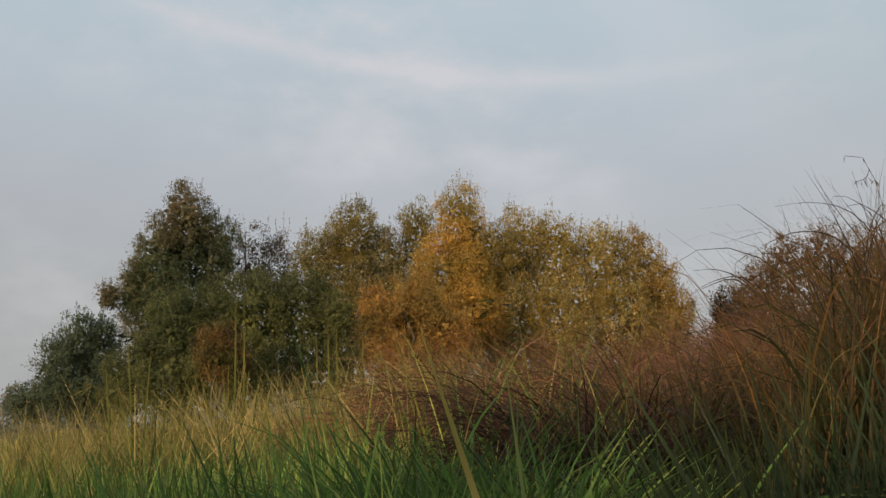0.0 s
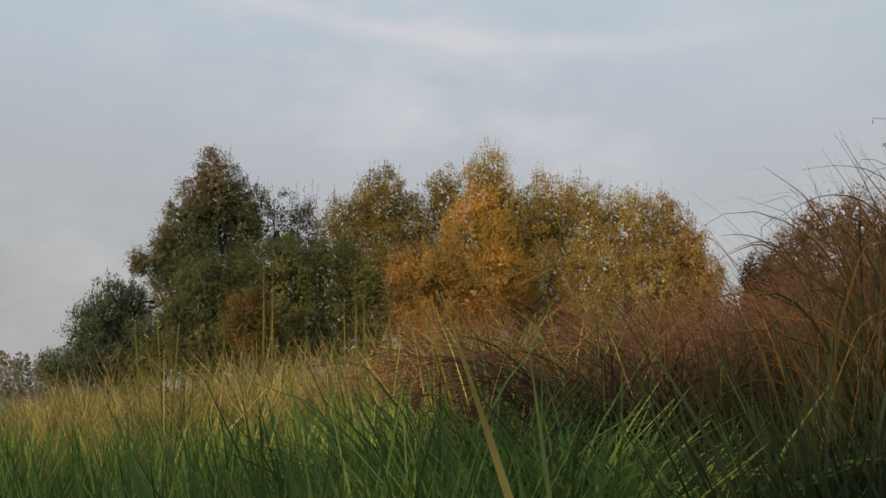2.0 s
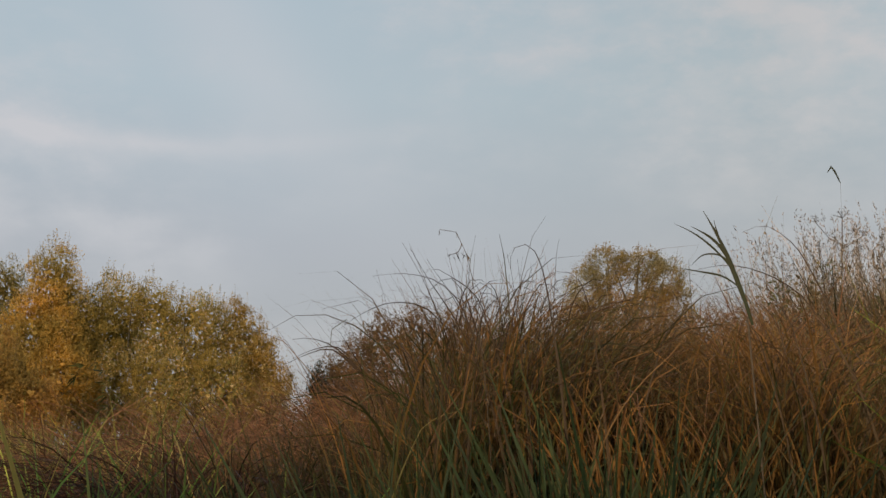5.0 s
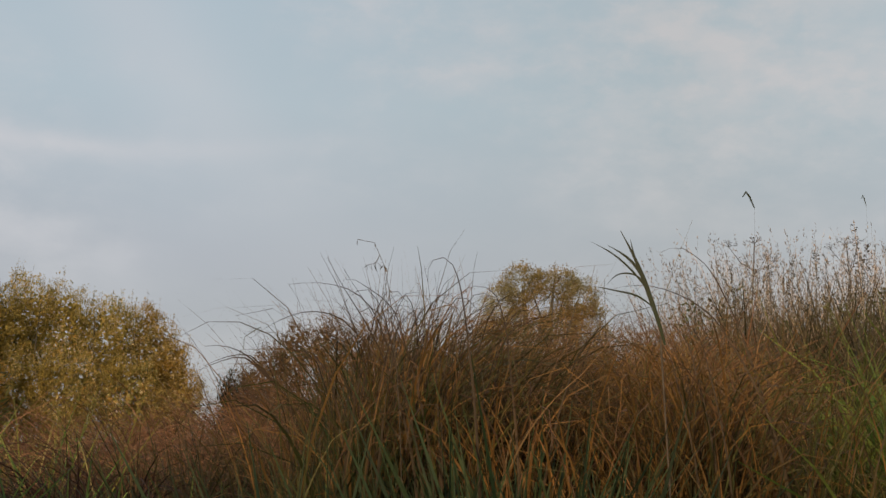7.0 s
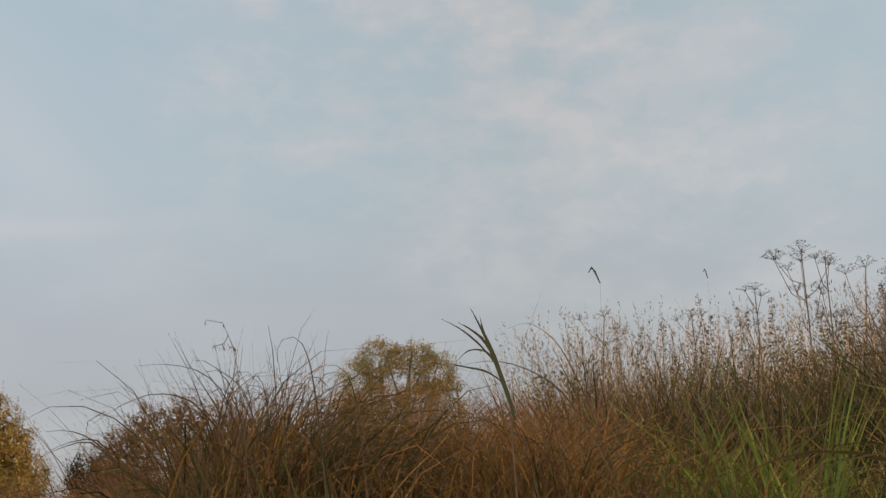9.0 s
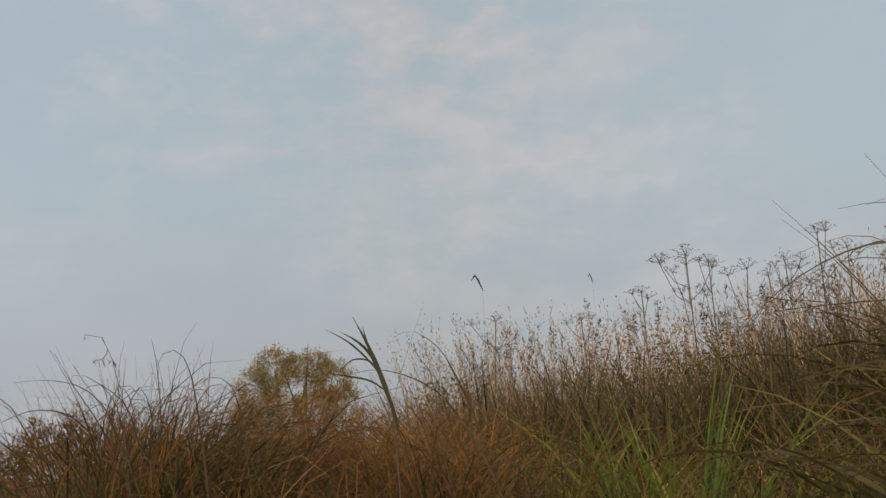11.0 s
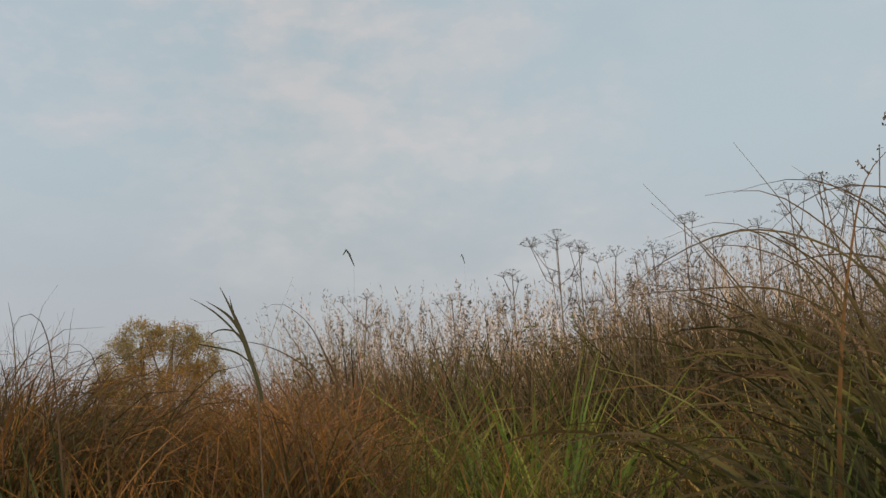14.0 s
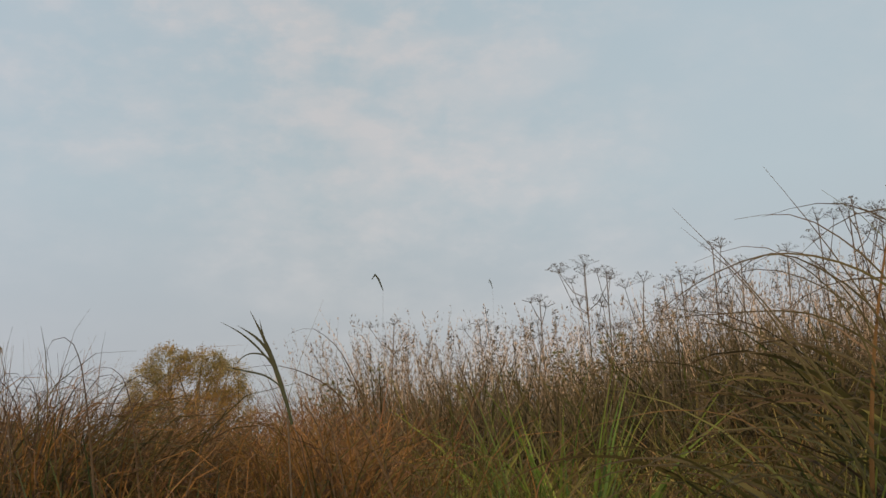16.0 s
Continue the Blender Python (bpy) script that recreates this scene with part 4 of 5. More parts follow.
def ribbon(c, width, fold=0.25):
    """A blade along the line c, narrowing to its tip."""
    seg = len(c) - 1
    s = np.linspace(0, 1, seg + 1)[:, None]
    t = np.gradient(c, axis=0)
    t /= np.linalg.norm(t, axis=1, keepdims=True)
    away = c / (np.linalg.norm(c * (1, 1, 0), axis=1, keepdims=True) + 1e-9) * (1, 1, 0)
    sd = np.cross(t, away)
    sd /= np.linalg.norm(sd, axis=1, keepdims=True) + 1e-9
    nr = np.cross(t, sd)
    prof = np.minimum(1, 0.6 + s * 1.2) * np.clip((1 - s) * 2.2, 0.05, 1) ** 0.8 * width / 2
    v = np.stack([c - sd * prof, c + nr * prof * fold, c + sd * prof], 1).reshape(-1, 3)
    q = []
    for i in range(seg):
        for k in (0, 1):
            q.append((3 * i + k, 3 * i + k + 1, 3 * i + k + 4, 3 * i + k + 3))
    uv = np.stack([np.tile([0, 0.5, 1], seg + 1), np.repeat(s[:, 0], 3)], 1)
    return v, np.array(q), uv


def flowing(points, steps=6):
    """A smooth line through all the points, at even speed."""
    p = np.array(points, float)
    k = np.concatenate([[0], np.cumsum(np.linalg.norm(np.diff(p, axis=0), axis=1))])
    m = np.zeros_like(p)
    m[1:-1] = ((p[1:-1] - p[:-2]) / (k[1:-1] - k[:-2])[:, None] * (k[2:] - k[1:-1])[:, None]
               + (p[2:] - p[1:-1]) / (k[2:] - k[1:-1])[:, None] * (k[1:-1] - k[:-2])[:, None]) / (k[2:] - k[:-2])[:, None]
    m[0] = 1.5 * (p[1] - p[0]) / (k[1] - k[0]) - 0.5 * m[1]
    m[-1] = 1.5 * (p[-1] - p[-2]) / (k[-1] - k[-2]) - 0.5 * m[-2]
    out = []
    for x in np.linspace(0, k[-1], steps * (len(p) - 1) + 1):
        i = min(int(np.searchsorted(k, x, side="right")) - 1, len(p) - 2)
        h = k[i + 1] - k[i]
        u = (x - k[i]) / h
        out.append((2 * u ** 3 - 3 * u * u + 1) * p[i] + (u ** 3 - 2 * u * u + u) * h * m[i] + (3 * u * u - 2 * u ** 3) * p[i + 1] + (u ** 3 - u * u) * h * m[i + 1])
    return np.array(out)

M_WEEDLEAF = plant("withered_weed_leaves", [(0, (0.075, 0.065, 0.040)), (0.6, (0.13, 0.105, 0.065)), (1, (0.19, 0.145, 0.10))], along=False, vary=0.35, through_light=0.4)
M_WEEDGREEN = plant("olive_weed_leaves", [(0, (0.055, 0.070, 0.022)), (0.6, (0.10, 0.105, 0.035)), (1, (0.17, 0.135, 0.05))], along=False, vary=0.35, through_light=0.4)
M_SPIKE = plant("dark_spike_leaves", [(0, (0.035, 0.033, 0.026)), (1, (0.075, 0.062, 0.050))], along=False, vary=0.3, through_light=0.2)


def leafy_weed(label, az, r, el, material, count, size, wide, low):
    """An upright weed: a stem with side shoots, leafy from the height share low to its top."""
    top = tagged(new("leafy_weed"), label, "weed", "leafy weeds on the bank")
    root, crest = foot(az, r), at(az, el, r)
    lean = rng.normal(0, 0.06, 3) * (1, 1, 0)
    line = flowing([root + lean, (root + crest) / 2 + lean * 0.6, crest], 4)
    part("stem", stick("stem", line, np.linspace(0.004, 0.0012, len(line)), 5, M_STEM), top)
    k = rng.uniform(low, 1.0, count)
    x = k * (len(line) - 1)
    lo = np.minimum(x.astype(int), len(line) - 2)
    p = line[lo] + (line[lo + 1] - line[lo]) * (x - lo)[:, None]
    out = rng.normal(0, 1, (count, 3)) * (1, 1, 0.35)
    reach = wide * (1.08 - k)[:, None] ** 0.7
    v = leaves(p + out * reach * 0.5, out + (0, 0, 0.35), rng.uniform(0.6, 1.4, count) * size, 0.4)
    part("foliage", grid_mesh("foliage", *v[:2], material), top, kind="stuff")


for k in range(34):
    a = 35.5 + 24.5 * (k + rng.uniform(0, 0.8)) / 34
    olive = k % 3 == 0 and a < 50
    leafy_weed("withered olive weed with small leaves" if olive else "withered brown leafy weed", a, rng.uniform(6.2, 8.4), 9.6 + 2.0 * float(smooth(42, 55, a)) + rng.uniform(-1.2, 1.0),
               M_WEEDGREEN if olive else M_WEEDLEAF, 380, 0.030, 0.30, 0.35)
for a, e in ((40.2, 11.6), (41.3, 11.9), (42.95, 13.05), (43.4, 12.2), (44.7, 12.5), (45.0, 12.3), (46.2, 12.8), (39.2, 11.4), (51.0, 13.2), (54.2, 13.6), (56.4, 14.0), (48.2, 12.6)):
    leafy_weed("dark slender weed with a leafy spike", a, 8.2, e, M_SPIKE, 90, 0.022, 0.035, 0.72)


def single_blade(name, label, az0, r0, tip, width, material, bow=0.0, straight=False):
    """A blade from the ground at (az0, r0) up to its tip, given as (az, el, dist)."""
    a, b = foot(az0, r0), at(*tip)
    up = np.array([0, 0, 1.0])
    pts = [a, a + (b - a) * (0.25, 0.25, 0.4), a + (b - a) * (0.6, 0.6, 0.75) + up * bow, b]
    if straight:
        pts = [a, a + (b - a) * 0.33, a + (b - a) * 0.66, b]
    v = strip(pts, width)
    return tagged(new(name, grid_mesh(name, *v[:2], material, v[2])), label, "grass")


def arched_blade(label, dist, root_az, bearings, width, material):
    """A long blade from the ground through the given bearings and elevations, all at one distance."""
    line = flowing([foot(root_az, dist)] + [at(a, e, dist) for a, e in bearings], 9)
    v = ribbon(line, width)
    return tagged(new("sedge", grid_mesh("sedge", *v[:2], material, v[2])), label, "sedge")


single_blade("tall_grass", "broad yellowed grass blade standing upright", 16.5, 1.4, (0.55, 5.0, 1.4), 0.019, M_YBLADE, straight=True)
single_blade("tall_grass", "broad green grass blade standing upright", 10.5, 1.5, (4.48, 3.55, 1.5), 0.013, M_LUSHBLADE, straight=True)
single_blade("tall_grass", "broad green grass blade leaning over", 14.0, 1.3, (24.3, -1.3, 1.4), 0.012, M_GREEN, 0.02)
for a0, a1, e1, d in ((-3.0, -3.3, 5.0, 9), (-2.6, -2.9, 4.6, 9), (-3.5, -3.8, 4.2, 9), (-7.3, -7.5, 6.2, 10), (-6.9, -7.1, 5.6, 10),
                      (-11.4, -12.3, 4.3, 8), (-11.6, -11.2, 3.6, 8), (-12.4, -13.2, 3.4, 9), (-1.5, -1.7, 4.4, 8)):
    single_blade("reed", "tall narrow green reed blade above the meadow", a0, d, (a1, e1, d), 0.016 * d / 8, M_GREEN)
for a0, a1, e1, d in ((8.7, 9.0, 2.7, 4.2), (9.3, 10.4, 1.9, 4.2), (8.4, 8.1, 1.6, 4.0), (13.0, 13.4, 1.9, 4.6), (15.2, 14.6, 1.4, 4.2), (17.6, 18.6, 1.5, 3.6), (19.4, 19.2, 2.2, 3.2), (20.4, 20.9, 1.8, 3.2)):
    single_blade("reed", "broad dark green blade before the dead grass", a0, d, (a1, e1, d), 0.017, M_MEADOW)
for a0, a1, e1, d in ((11.5, 10.5, 3.3, 4.4), (11.4, 10.1, 2.8, 4.4), (11.5, 10.8, 3.0, 4.4), (6.3, 6.6, 3.4, 4.6), (6.5, 6.3, 2.6, 4.6)):
    single_blade("reed", "yellowed reed blade before the dead grass", a0, d, (a1, e1, d), 0.0085, M_STRAWSEDGE, 0.05)
for m, n, w in ((M_GREEN, 5, 0.010), (M_MEADOW, 14, 0.012), (M_STRAW, 12, 0.006)):
    az, r = spread(n, -3, 10, 4.4, 6.4, 0.4)
    tall = rise(az, r, rng.uniform(0.6, 3.0, n) + 0.8 * smooth(0, 5, az)).clip(0.5, 1.5) * 1.06
    grass("tall_blades", "broad upright grass blades before the dead grass", m, [tuft_blades(az, r, 5, 0.06, tall, 0.14, w, 0.07, 0.5, 6)])
# long blades that stand out of the sedge
for d, a0, line, w, m in (
        (2.6, 25.6, ((25.36, 8.0), (25.13, 9.5), (24.78, 10.9), (24.43, 11.5), (24.03, 11.66), (23.67, 11.5), (23.46, 10.5)), 0.0084, M_DARKTIP),
        (3.0, 27.6, ((27.3, 7.0), (27.0, 9.0), (26.45, 10.2), (25.8, 10.45), (25.1, 10.0)), 0.0084, M_DARKTIP),
        (3.0, 23.9, ((23.7, 9.0), (23.5, 10.5), (23.3, 11.3)), 0.0057, M_DARKTIP),
        (3.0, 24.2, ((24.0, 9.0), (23.9, 10.2), (23.8, 11.0)), 0.0057, M_DARKTIP),
        (3.0, 21.4, ((20.5, 8.9), (19.65, 10.1), (19.1, 11.0), (18.8, 11.5)), 0.0081, M_DARKTIP),
        (3.0, 22.4, ((21.6, 7.9), (20.9, 9.3), (20.05, 10.0), (18.9, 10.3), (17.1, 10.2)), 0.0070, M_DARKTIP),
        (3.2, 21.6, ((20.5, 7.9), (19.5, 8.8), (17.9, 9.0), (16.65, 8.5), (15.5, 7.7)), 0.0074, M_DARKTIP),
        (3.0, 23.0, ((22.6, 7.4), (21.8, 9.4), (20.7, 10.2), (19.7, 10.6), (19.4, 9.9)), 0.0074, M_DARKTIP),
        (3.1, 22.2, ((21.4, 8.2), (20.6, 9.6), (20.0, 10.4), (19.6, 11.0)), 0.0074, M_DARKTIP),
        (4.5, 17.6, ((16.3, 6.2), (15.2, 7.1), (14.3, 7.36), (13.5, 7.3)), 0.0153, M_DARKTIP),
        (4.5, 17.8, ((16.3, 6.1), (15.2, 6.9), (14.2, 6.65), (13.3, 6.2)), 0.0153, M_DARKTIP),
        (4.5, 18.0, ((16.5, 6.0), (15.5, 7.0), (14.5, 6.87), (13.5, 6.4)), 0.0144, M_DARKTIP),
        (3.2, 38.8, ((38.1, 7.1), (37.2, 9.6), (36.0, 11.6), (35.0, 12.2), (34.1, 11.95)), 0.0074, M_DARKTIP),
        (3.0, 38.2, ((37.4, 7.6), (36.4, 9.1), (34.9, 10.1), (33.4, 10.5), (31.8, 10.3)), 0.0074, M_DARKTIP),
        (2.8, 29.4, ((29.8, 5.8), (30.6, 6.5), (31.7, 7.8), (32.0, 8.1)), 0.0057, M_STRAWSEDGE),
        (3.0, 18.7, ((19.0, 2.5), (19.4, 3.3), (20.3, 3.9), (21.1, 4.1)), 0.0074, M_STRAW)):
    arched_blade("long sedge blade arching out of the tussocks", d, a0, line, w, m)


for k in range(58):
    # dark tips that arch out of the tussocks, most of them to the same side
    a0 = rng.uniform(20.6, 27.0) if k < 42 else rng.uniform(27.0, 37.5)
    peak = (9.8 if a0 < 27 else 8.8) + rng.uniform(-1.2, 0.4)
    way = 1 if rng.uniform() < 0.8 else -1
    reach, drop = rng.uniform(1.2, 3.2) * way, rng.uniform(0.3, 1.8)
    line = ((a0 + reach * 0.10, peak - 2.2), (a0 + reach * 0.28, peak - 0.7), (a0 + reach * 0.55, peak), (a0 + reach * 0.8, peak - drop * 0.25), (a0 + reach, peak - drop))
    arched_blade("dark sedge blade arching out of the tussocks", rng.uniform(2.9, 3.8), a0, line, rng.uniform(0.0060, 0.0085), M_DARKTIP if k % 3 else M_SEDGE)


def reed_plant():
    """A reed with a leaning sheathed stalk that ends in a few pointed leaves."""
    top = tagged(new("reed_plant"), "dark reed with a fan of pointed leaves", "reed")
    d = 2.8
    root, joint = foot(35.3, d), at(34.1, 8.2, d)
    part("stalk", stick("stalk", [root, (root + joint) / 2, joint], [0.0018, 0.0018, 0.0024], 6, M_STEM), top)
    fork = [(34.4, 8.0), (34.2, 8.8), (33.75, 10.2), (33.4, 11.2)]
    for line, w in ((fork + [(32.95, 12.2), (32.45, 13.15)], 0.0105), ([(33.6, 10.7), (33.1, 11.9), (32.9, 12.75)], 0.006), ([(33.6, 10.6), (33.0, 11.7), (31.85, 12.5)], 0.0065),
                    ([(33.7, 10.4), (33.0, 11.3), (32.1, 12.1), (31.1, 12.65)], 0.0045), ([(33.7, 10.4), (33.1, 11.15), (32.4, 11.2), (31.8, 10.7)], 0.004),
                    ([(34.0, 9.6), (33.2, 10.2), (32.2, 10.45), (31.2, 10.65)], 0.0045)):
        v = ribbon(flowing([at(a - 0.1, e - 0.2, d) for a, e in line], 4), w)
        part("leaf", grid_mesh("leaf", *v[:2], M_REED, v[2]), top)


reed_plant()


def plume(label, az, r, tip, nod, material, seeds=26, size=0.03):
    """A thin stem that ends in a nodding plume of fine branches."""
    top = tagged(new("grass_plume"), label, "grass plume")
    root, crest = foot(az, r), at(*tip)
    side = np.array(heading(tip[0] - 90)) * nod
    mid = root + (crest - root) * (0.5, 0.5, 0.6)
    end = crest + side * 1.15 - (0, 0, abs(nod) * 0.55)
    pts = [root, mid, crest - (0, 0, 0.09), crest + side * 0.12 - (0, 0, 0.03), crest + side * 0.45, crest + side * 0.85 - (0, 0, abs(nod) * 0.15), end]
    line = flowing(pts, 4)
    part("stem", stick("stem", line, np.linspace(0.0016, 0.0006, len(line)), 5, M_STEM), top)
    p = line[-1 - rng.integers(0, 14, seeds)]
    way = rng.normal(0, 0.35, (seeds, 3)) + side / abs(nod) * 0.6 + (0, 0, -0.35)
    v = leaves(p, way, rng.uniform(0.5, 1.5, seeds) * size, 0.14)
    part("panicle", grid_mesh("panicle", *v[:2], material), top, kind="stuff")




def feather(label, d, root_az, line, side):
    """A fine stem that bows over into a feathery tip, with one hanging side branch."""
    top = tagged(new("grass_plume"), label, "grass plume")
    path = flowing([foot(root_az, d)] + [at(a, e, d) for a, e in line], 5)
    part("stem", stick("stem", path, np.linspace(0.0015, 0.0006, len(path)), 5, M_STEM), top)
    twig = flowing([at(a, e, d) for a, e in side], 4)
    part("branch", stick("branch", twig, np.linspace(0.0009, 0.0005, len(twig)), 4, M_STEM), top)
    p = np.concatenate([np.repeat(path[-16:], 3, 0), np.repeat(twig[3:], 2, 0)])
    v = leaves(p, rng.normal(0, 0.3, p.shape) + (0.05, 0, -0.6), rng.uniform(0.010, 0.024, len(p)), 0.12)
    part("panicle", grid_mesh("panicle", *v[:2], M_PALE), top, kind="stuff")


feather("thin brown grass plume nodding over the sedge", 2.65, 22.0, ((21.74, 9.7), (21.58, 10.7), (21.2, 11.7), (20.73, 12.46), (20.41, 12.65), (20.16, 12.34)), ((21.2, 11.7), (21.0, 11.3), (20.6, 11.2)))
plume("pale straw plume nodding over the dead grass", 5.6, 8.6, (5.3, 6.1, 8.6), 0.16, M_STRAW, 110, 0.085)
plume("upright seed plume in the meadow", -9.9, 9.5, (-10.4, 3.9, 9.5), 0.02, M_STRAW, 90, 0.08)
plume("bent seed plume in the meadow", -12.9, 9.0, (-13.2, 2.0, 9.0), 0.10, M_STRAW, 90, 0.07)
plume("dark nodding seed plume in the meadow", -11.0, 9.5, (-11.9, 4.2, 9.5), 0.05, M_SEDGE, 90, 0.08)


def hooked_stalk(label, az, r, tip, bend):
    """A hair-thin stalk whose dark head is bent over."""
    top = tagged(new("bent_stalk"), label, "dry stalk")
    root, crest = foot(az, r), at(*tip)
    side = np.array(heading(tip[0] - 90))
    part("stem", stick("stem", [root, (root + crest) / 2 + side * 0.03, crest - (0, 0, 0.045) - side * bend], [0.0006, 0.0003, 0.0002], 4, M_STEM), top)
    pts = [crest - (0, 0, 0.045) - side * bend, crest - (0, 0, 0.012) - side * bend * 0.4, crest, crest + side * bend * 0.45 - (0, 0, 0.014)]
    part("head", stick("head", pts, [0.0012, 0.0026, 0.0036, 0.0010], 6, M_REED), top)


hooked_stalk("hair-thin stalk with a hooked dark head", 39.3, 3.33, (38.1, 14.6, 3.33), 0.021)
hooked_stalk("hair-thin stalk with a small slanting tip", 44.0, 5.5, (43.3, 14.3, 5.5), 0.012)


# ---- umbels on the bank ----
def umbel_plant(label, az, r, el, scale=1.0, branches=4):
    """A dry hogweed-like plant: ribbed stem, side branches, each with a flat head of rays that carry small heads."""
    top = tagged(new("umbel_plant"), label, "umbel", "dry umbels on the bank")
    root, crest = foot(az, r), at(az, el, r)
    lean = rng.normal(0, 0.05, 3) * (1, 1, 0)
    root = root + lean
    stem = part("stem", stick("stem", [root, root + (crest - root) * 0.5 + lean * 0.3, crest], [0.0075, 0.006, 0.0035], 6, M_STEM), top)
    heads = [(crest, (crest - root), 1.0, stem)]
    for k in range(branches + 2):
        f = rng.uniform(0.66, 0.92)
        p = root + (crest - root) * f
        a = rng.uniform(0, 2 * np.pi)
        out = np.array([math.cos(a), math.sin(a), 0]) * rng.uniform(0.08, 0.22) * scale
        e = p + out + (0, 0, rng.uniform(0.12, 0.3) * scale)
        e[2] = min(e[2], crest[2] - 0.02)
        arm = part("branch", stick("branch", [p, p + out * 0.5 + (0, 0, 0.05), e], [0.003, 0.0026, 0.002], 5, M_STEM), top)
        heads.append((e, e - p, rng.uniform(0.6, 0.95), arm))
    for h, d, f, holder in heads:
        d = d / np.linalg.norm(d) * 0.6 + np.array([0, 0, 0.4])
        rays, dots = [], []
        n = int(9 * f) + 4
        for k in range(n):
            a, o = 2.4 * k, math.sqrt((k + 0.5) / n)
            w = np.array([math.cos(a) * o, math.sin(a) * o, 0.8 - 0.5 * o * o]) * 0.085 * scale * f + rng.normal(0, 0.007, 3)
            rays.append(tube([h, h + w * (0.5, 0.5, 0.65), h + w], [0.0012, 0.0009, 0.0007], 4))
            m = 9
            q = h + w + rng.normal(0, 0.0075 * scale, (m, 3)) * (1, 1, 0.4)
            dots.append(leaves(q, rng.normal(0, 1, (m, 3)) + (0, 0, 0.6), rng.uniform(0.006, 0.010, m) * scale, 0.55))
        part("flower_head", grid_mesh("flower_head", *joined(rays + dots)[:2], M_UMBEL), holder, kind="stuff")


for az, el, r, sc, br in ((38.6, 12.4, 9.0, 0.8, 3), (42.6, 12.2, 9.2, 0.8, 3), (45.5, 13.2, 8.8, 0.8, 3), (47.7, 14.7, 8.4, 1.15, 5), (48.7, 14.3, 8.6, 0.9, 3),
                          (50.4, 13.8, 8.6, 1.1, 4), (51.3, 13.4, 9.0, 0.9, 3), (52.1, 14.0, 8.8, 0.9, 3), (53.7, 15.0, 7.6, 1.0, 4), (54.9, 14.2, 8.2, 0.9, 4),
                          (57.0, 14.6, 8.4, 0.9, 3), (58.5, 15.8, 7.6, 1.0, 4), (59.9, 16.0, 7.4, 1.2, 5), (61.2, 15.1, 7.6, 1.0, 4), (62.8, 14.6, 7.6, 1.0, 4), (64.5, 15.2, 7.4, 1.0, 4)):
    umbel_plant("dry brown umbel plant gone to seed", az, r, el, sc, br)

# long single blades of the near tussock
for d, a0, line, w, m in (
        (2.0, 63.0, ((58.8, 8.0), (55.8, 12.8), (52.6, 16.7)), 0.0058, M_DARKSEDGE),
        (2.0, 65.5, ((61.5, 10.0), (59.2, 14.5), (56.9, 18.1)), 0.0058, M_OLIVESEDGE),
        (2.0, 61.0, ((57.8, 9.0), (55.4, 13.2), (52.9, 15.8)), 0.0055, M_DARKSEDGE),
        (2.0, 66.5, ((63.0, 10.0), (60.5, 14.0), (58.0, 15.8), (55.4, 15.9)), 0.0075, M_DARKSEDGE),
        (2.0, 66.5, ((63.5, 9.5), (61.0, 12.8), (57.0, 14.2), (53.0, 13.0), (50.0, 10.6)), 0.0065, M_DARKSEDGE),
        (2.1, 65.5, ((62.0, 8.5), (58.6, 11.3), (54.0, 11.8), (49.6, 11.6)), 0.0062, M_OLIVESEDGE),
        (2.1, 64.5, ((61.5, 7.0), (58.2, 9.4), (54.5, 10.0), (51.0, 9.0)), 0.0062, M_DARKSEDGE),
        (2.0, 64.0, ((60.5, 4.8), (57.5, 6.4), (53.5, 6.5), (50.2, 5.7)), 0.0062, M_DARKSEDGE),
        (2.3, 60.0, ((57.5, 4.5), (54.5, 7.2), (52.2, 7.7), (49.0, 7.4), (46.0, 6.6)), 0.004, M_STRAWSEDGE),
        (2.0, 63.0, ((59.0, 3.5), (56.0, 4.6), (52.5, 3.6), (49.6, 1.6)), 0.006, M_DARKSEDGE),
        (2.1, 68.0, ((65.0, 11.0), (62.6, 14.6), (60.0, 16.1), (56.6, 15.9)), 0.0075, M_OLIVESEDGE),
        (2.1, 69.0, ((66.5, 11.0), (64.0, 15.0), (61.0, 15.6), (57.5, 13.6)), 0.0075, M_DARKSEDGE),
        (2.1, 68.5, ((65.5, 9.5), (62.5, 12.4), (59.0, 12.6), (56.0, 10.8)), 0.007, M_OLIVESEDGE)):
    arched_blade("long olive sedge blade arching over", d, a0, line, w, m)
for k in range(20):
    a0, e, reach = rng.uniform(62, 73), rng.uniform(7, 15), rng.uniform(7, 12)
    line = ((a0 - reach * 0.15, e * 0.5), (a0 - reach * 0.4, e * 0.88), (a0 - reach * 0.68, e), (a0 - reach, e - rng.uniform(0.4, 3.2)))
    arched_blade("sedge blade bent over in a long arc", rng.uniform(1.95, 2.5), a0, line, rng.uniform(0.0055, 0.0085), (M_DARKSEDGE, M_OLIVESEDGE, M_DARKSEDGE)[k % 3])


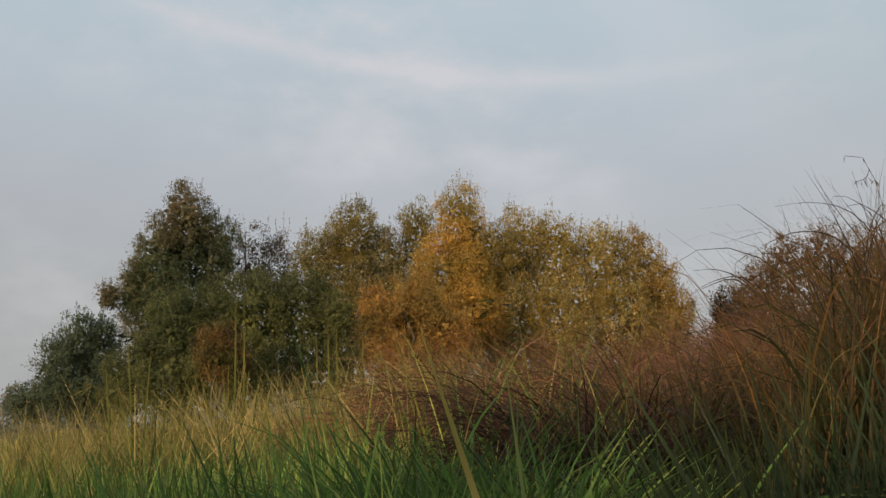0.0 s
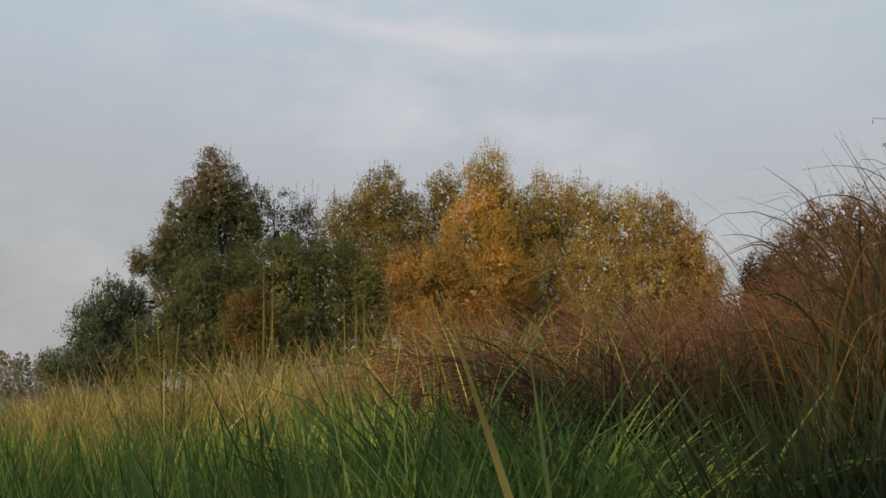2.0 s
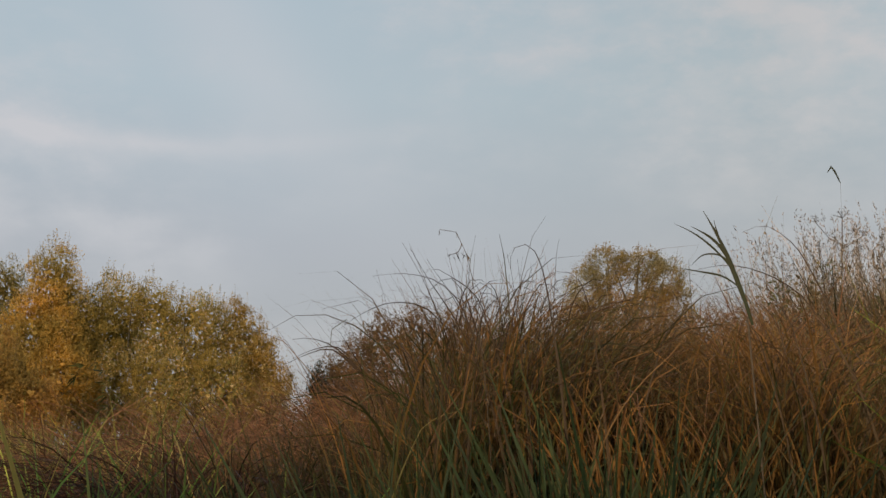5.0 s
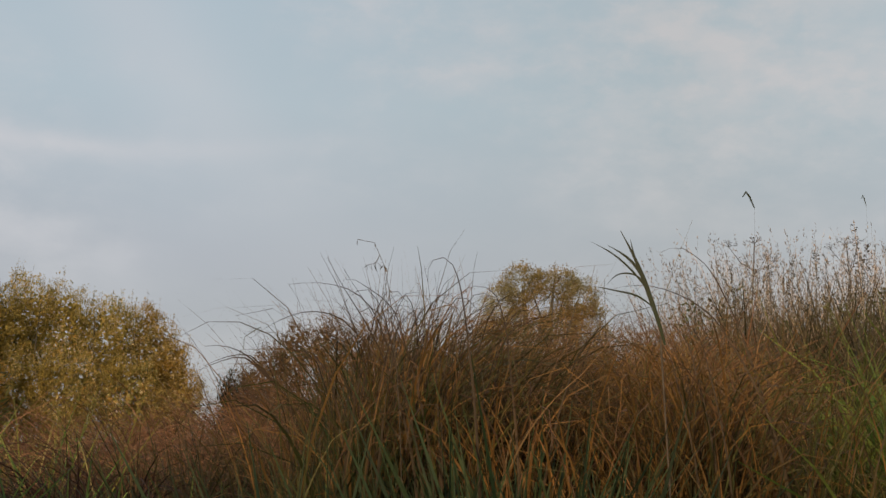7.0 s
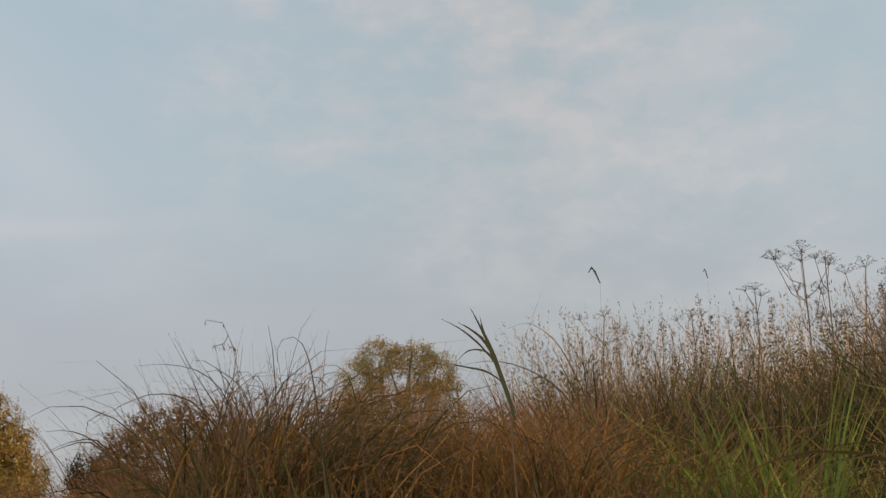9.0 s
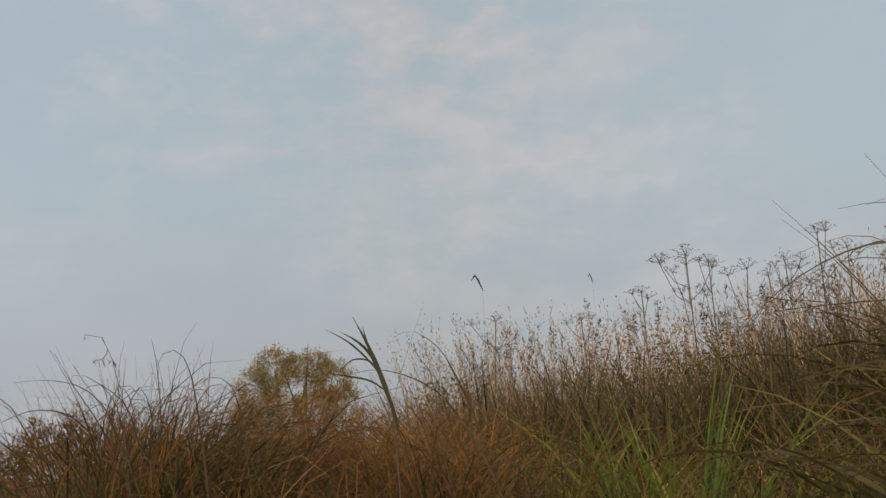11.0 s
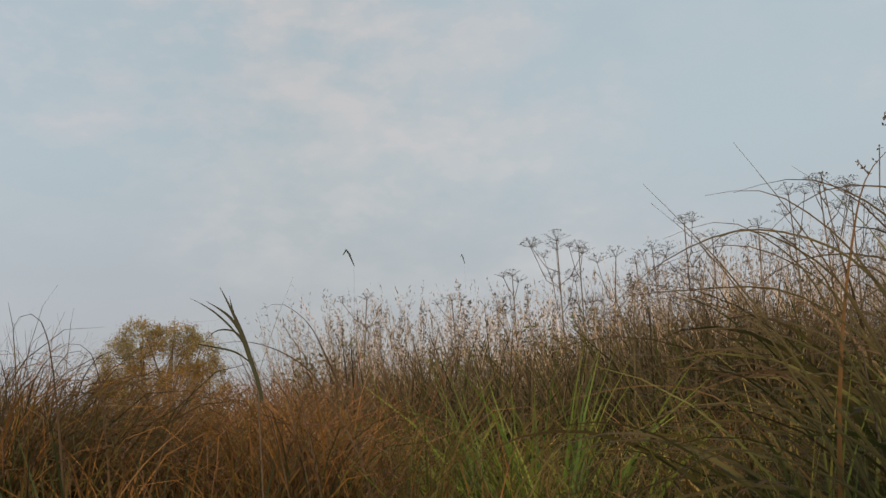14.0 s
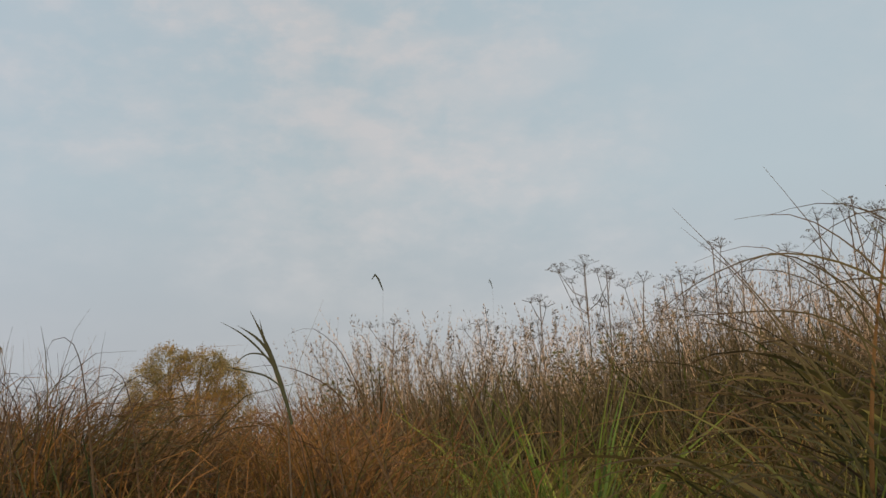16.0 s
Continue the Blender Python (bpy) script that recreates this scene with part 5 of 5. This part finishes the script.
for k in range(22):
    a0 = rng.uniform(50, 62)
    single_blade("dry_stem", "fallen pinkish-brown dry stem under the tussock", a0, rng.uniform(2.0, 2.6), (a0 + rng.uniform(-9, 5), rng.uniform(-0.5, 5.0), rng.uniform(2.0, 2.6)), rng.uniform(0.0045, 0.0075), M_DRYSTEM, straight=True)


def budded_twig(label, d, root_az, main, fork):
    """A bare forked twig with small buds, through the given bearings and elevations."""
    top = tagged(new("bare_twig"), label, "twig")
    line = [at(a, e, d) for a, e in main]
    root = foot(root_az, d)
    path = flowing([root, root + (line[0] - root) * 0.55] + line, 3)
    stem = part("stem", stick("stem", path, np.linspace(0.0034, 0.0011, len(path)), 6, M_STEM), top)
    side = [at(a, e, d) for a, e in fork]
    part("branch", stick("branch", side, np.linspace(0.0016, 0.0009, len(side)), 5, M_STEM), top)
    for p in (line[-1], line[-2], side[-1], (line[-1] + line[-2]) / 2, (side[-1] + side[0]) / 2):
        v = leaves(p[None, :] + np.zeros((4, 3)), rng.normal(0, 1, (4, 3)) + (0, 0, 1), np.full(4, 0.008), 0.45)
        part("bud", grid_mesh("bud", *v[:2], M_STEM), stem)


budded_twig("bare brown forked twig with buds", 2.3, 69.0, [(64.56, 16.54), (63.95, 16.99), (63.63, 17.34), (63.41, 17.98), (63.50, 18.41)], [(63.63, 17.34), (63.66, 17.54), (63.80, 18.08)])
budded_twig("bare forked twig leaning out of the umbels", 2.4, 67.5, [(63.33, 13.78), (62.63, 15.61), (62.52, 16.03), (63.08, 17.09)], [(62.49, 16.01), (62.13, 16.59)])
budded_twig("thin bare twig with a side shoot", 2.5, 63.0, [(60.76, 13.53), (60.66, 14.25), (60.53, 14.92), (60.48, 15.64), (60.43, 16.35)], [(60.53, 14.92), (60.26, 15.50)])
arched_blade("thick brown sedge blade bent in a wide arch", 2.1, 60.5, [(61.58, 13.41), (61.93, 14.62), (62.47, 15.86), (63.01, 16.50), (63.70, 16.98), (64.70, 17.40)], 0.0095, M_SEDGE)
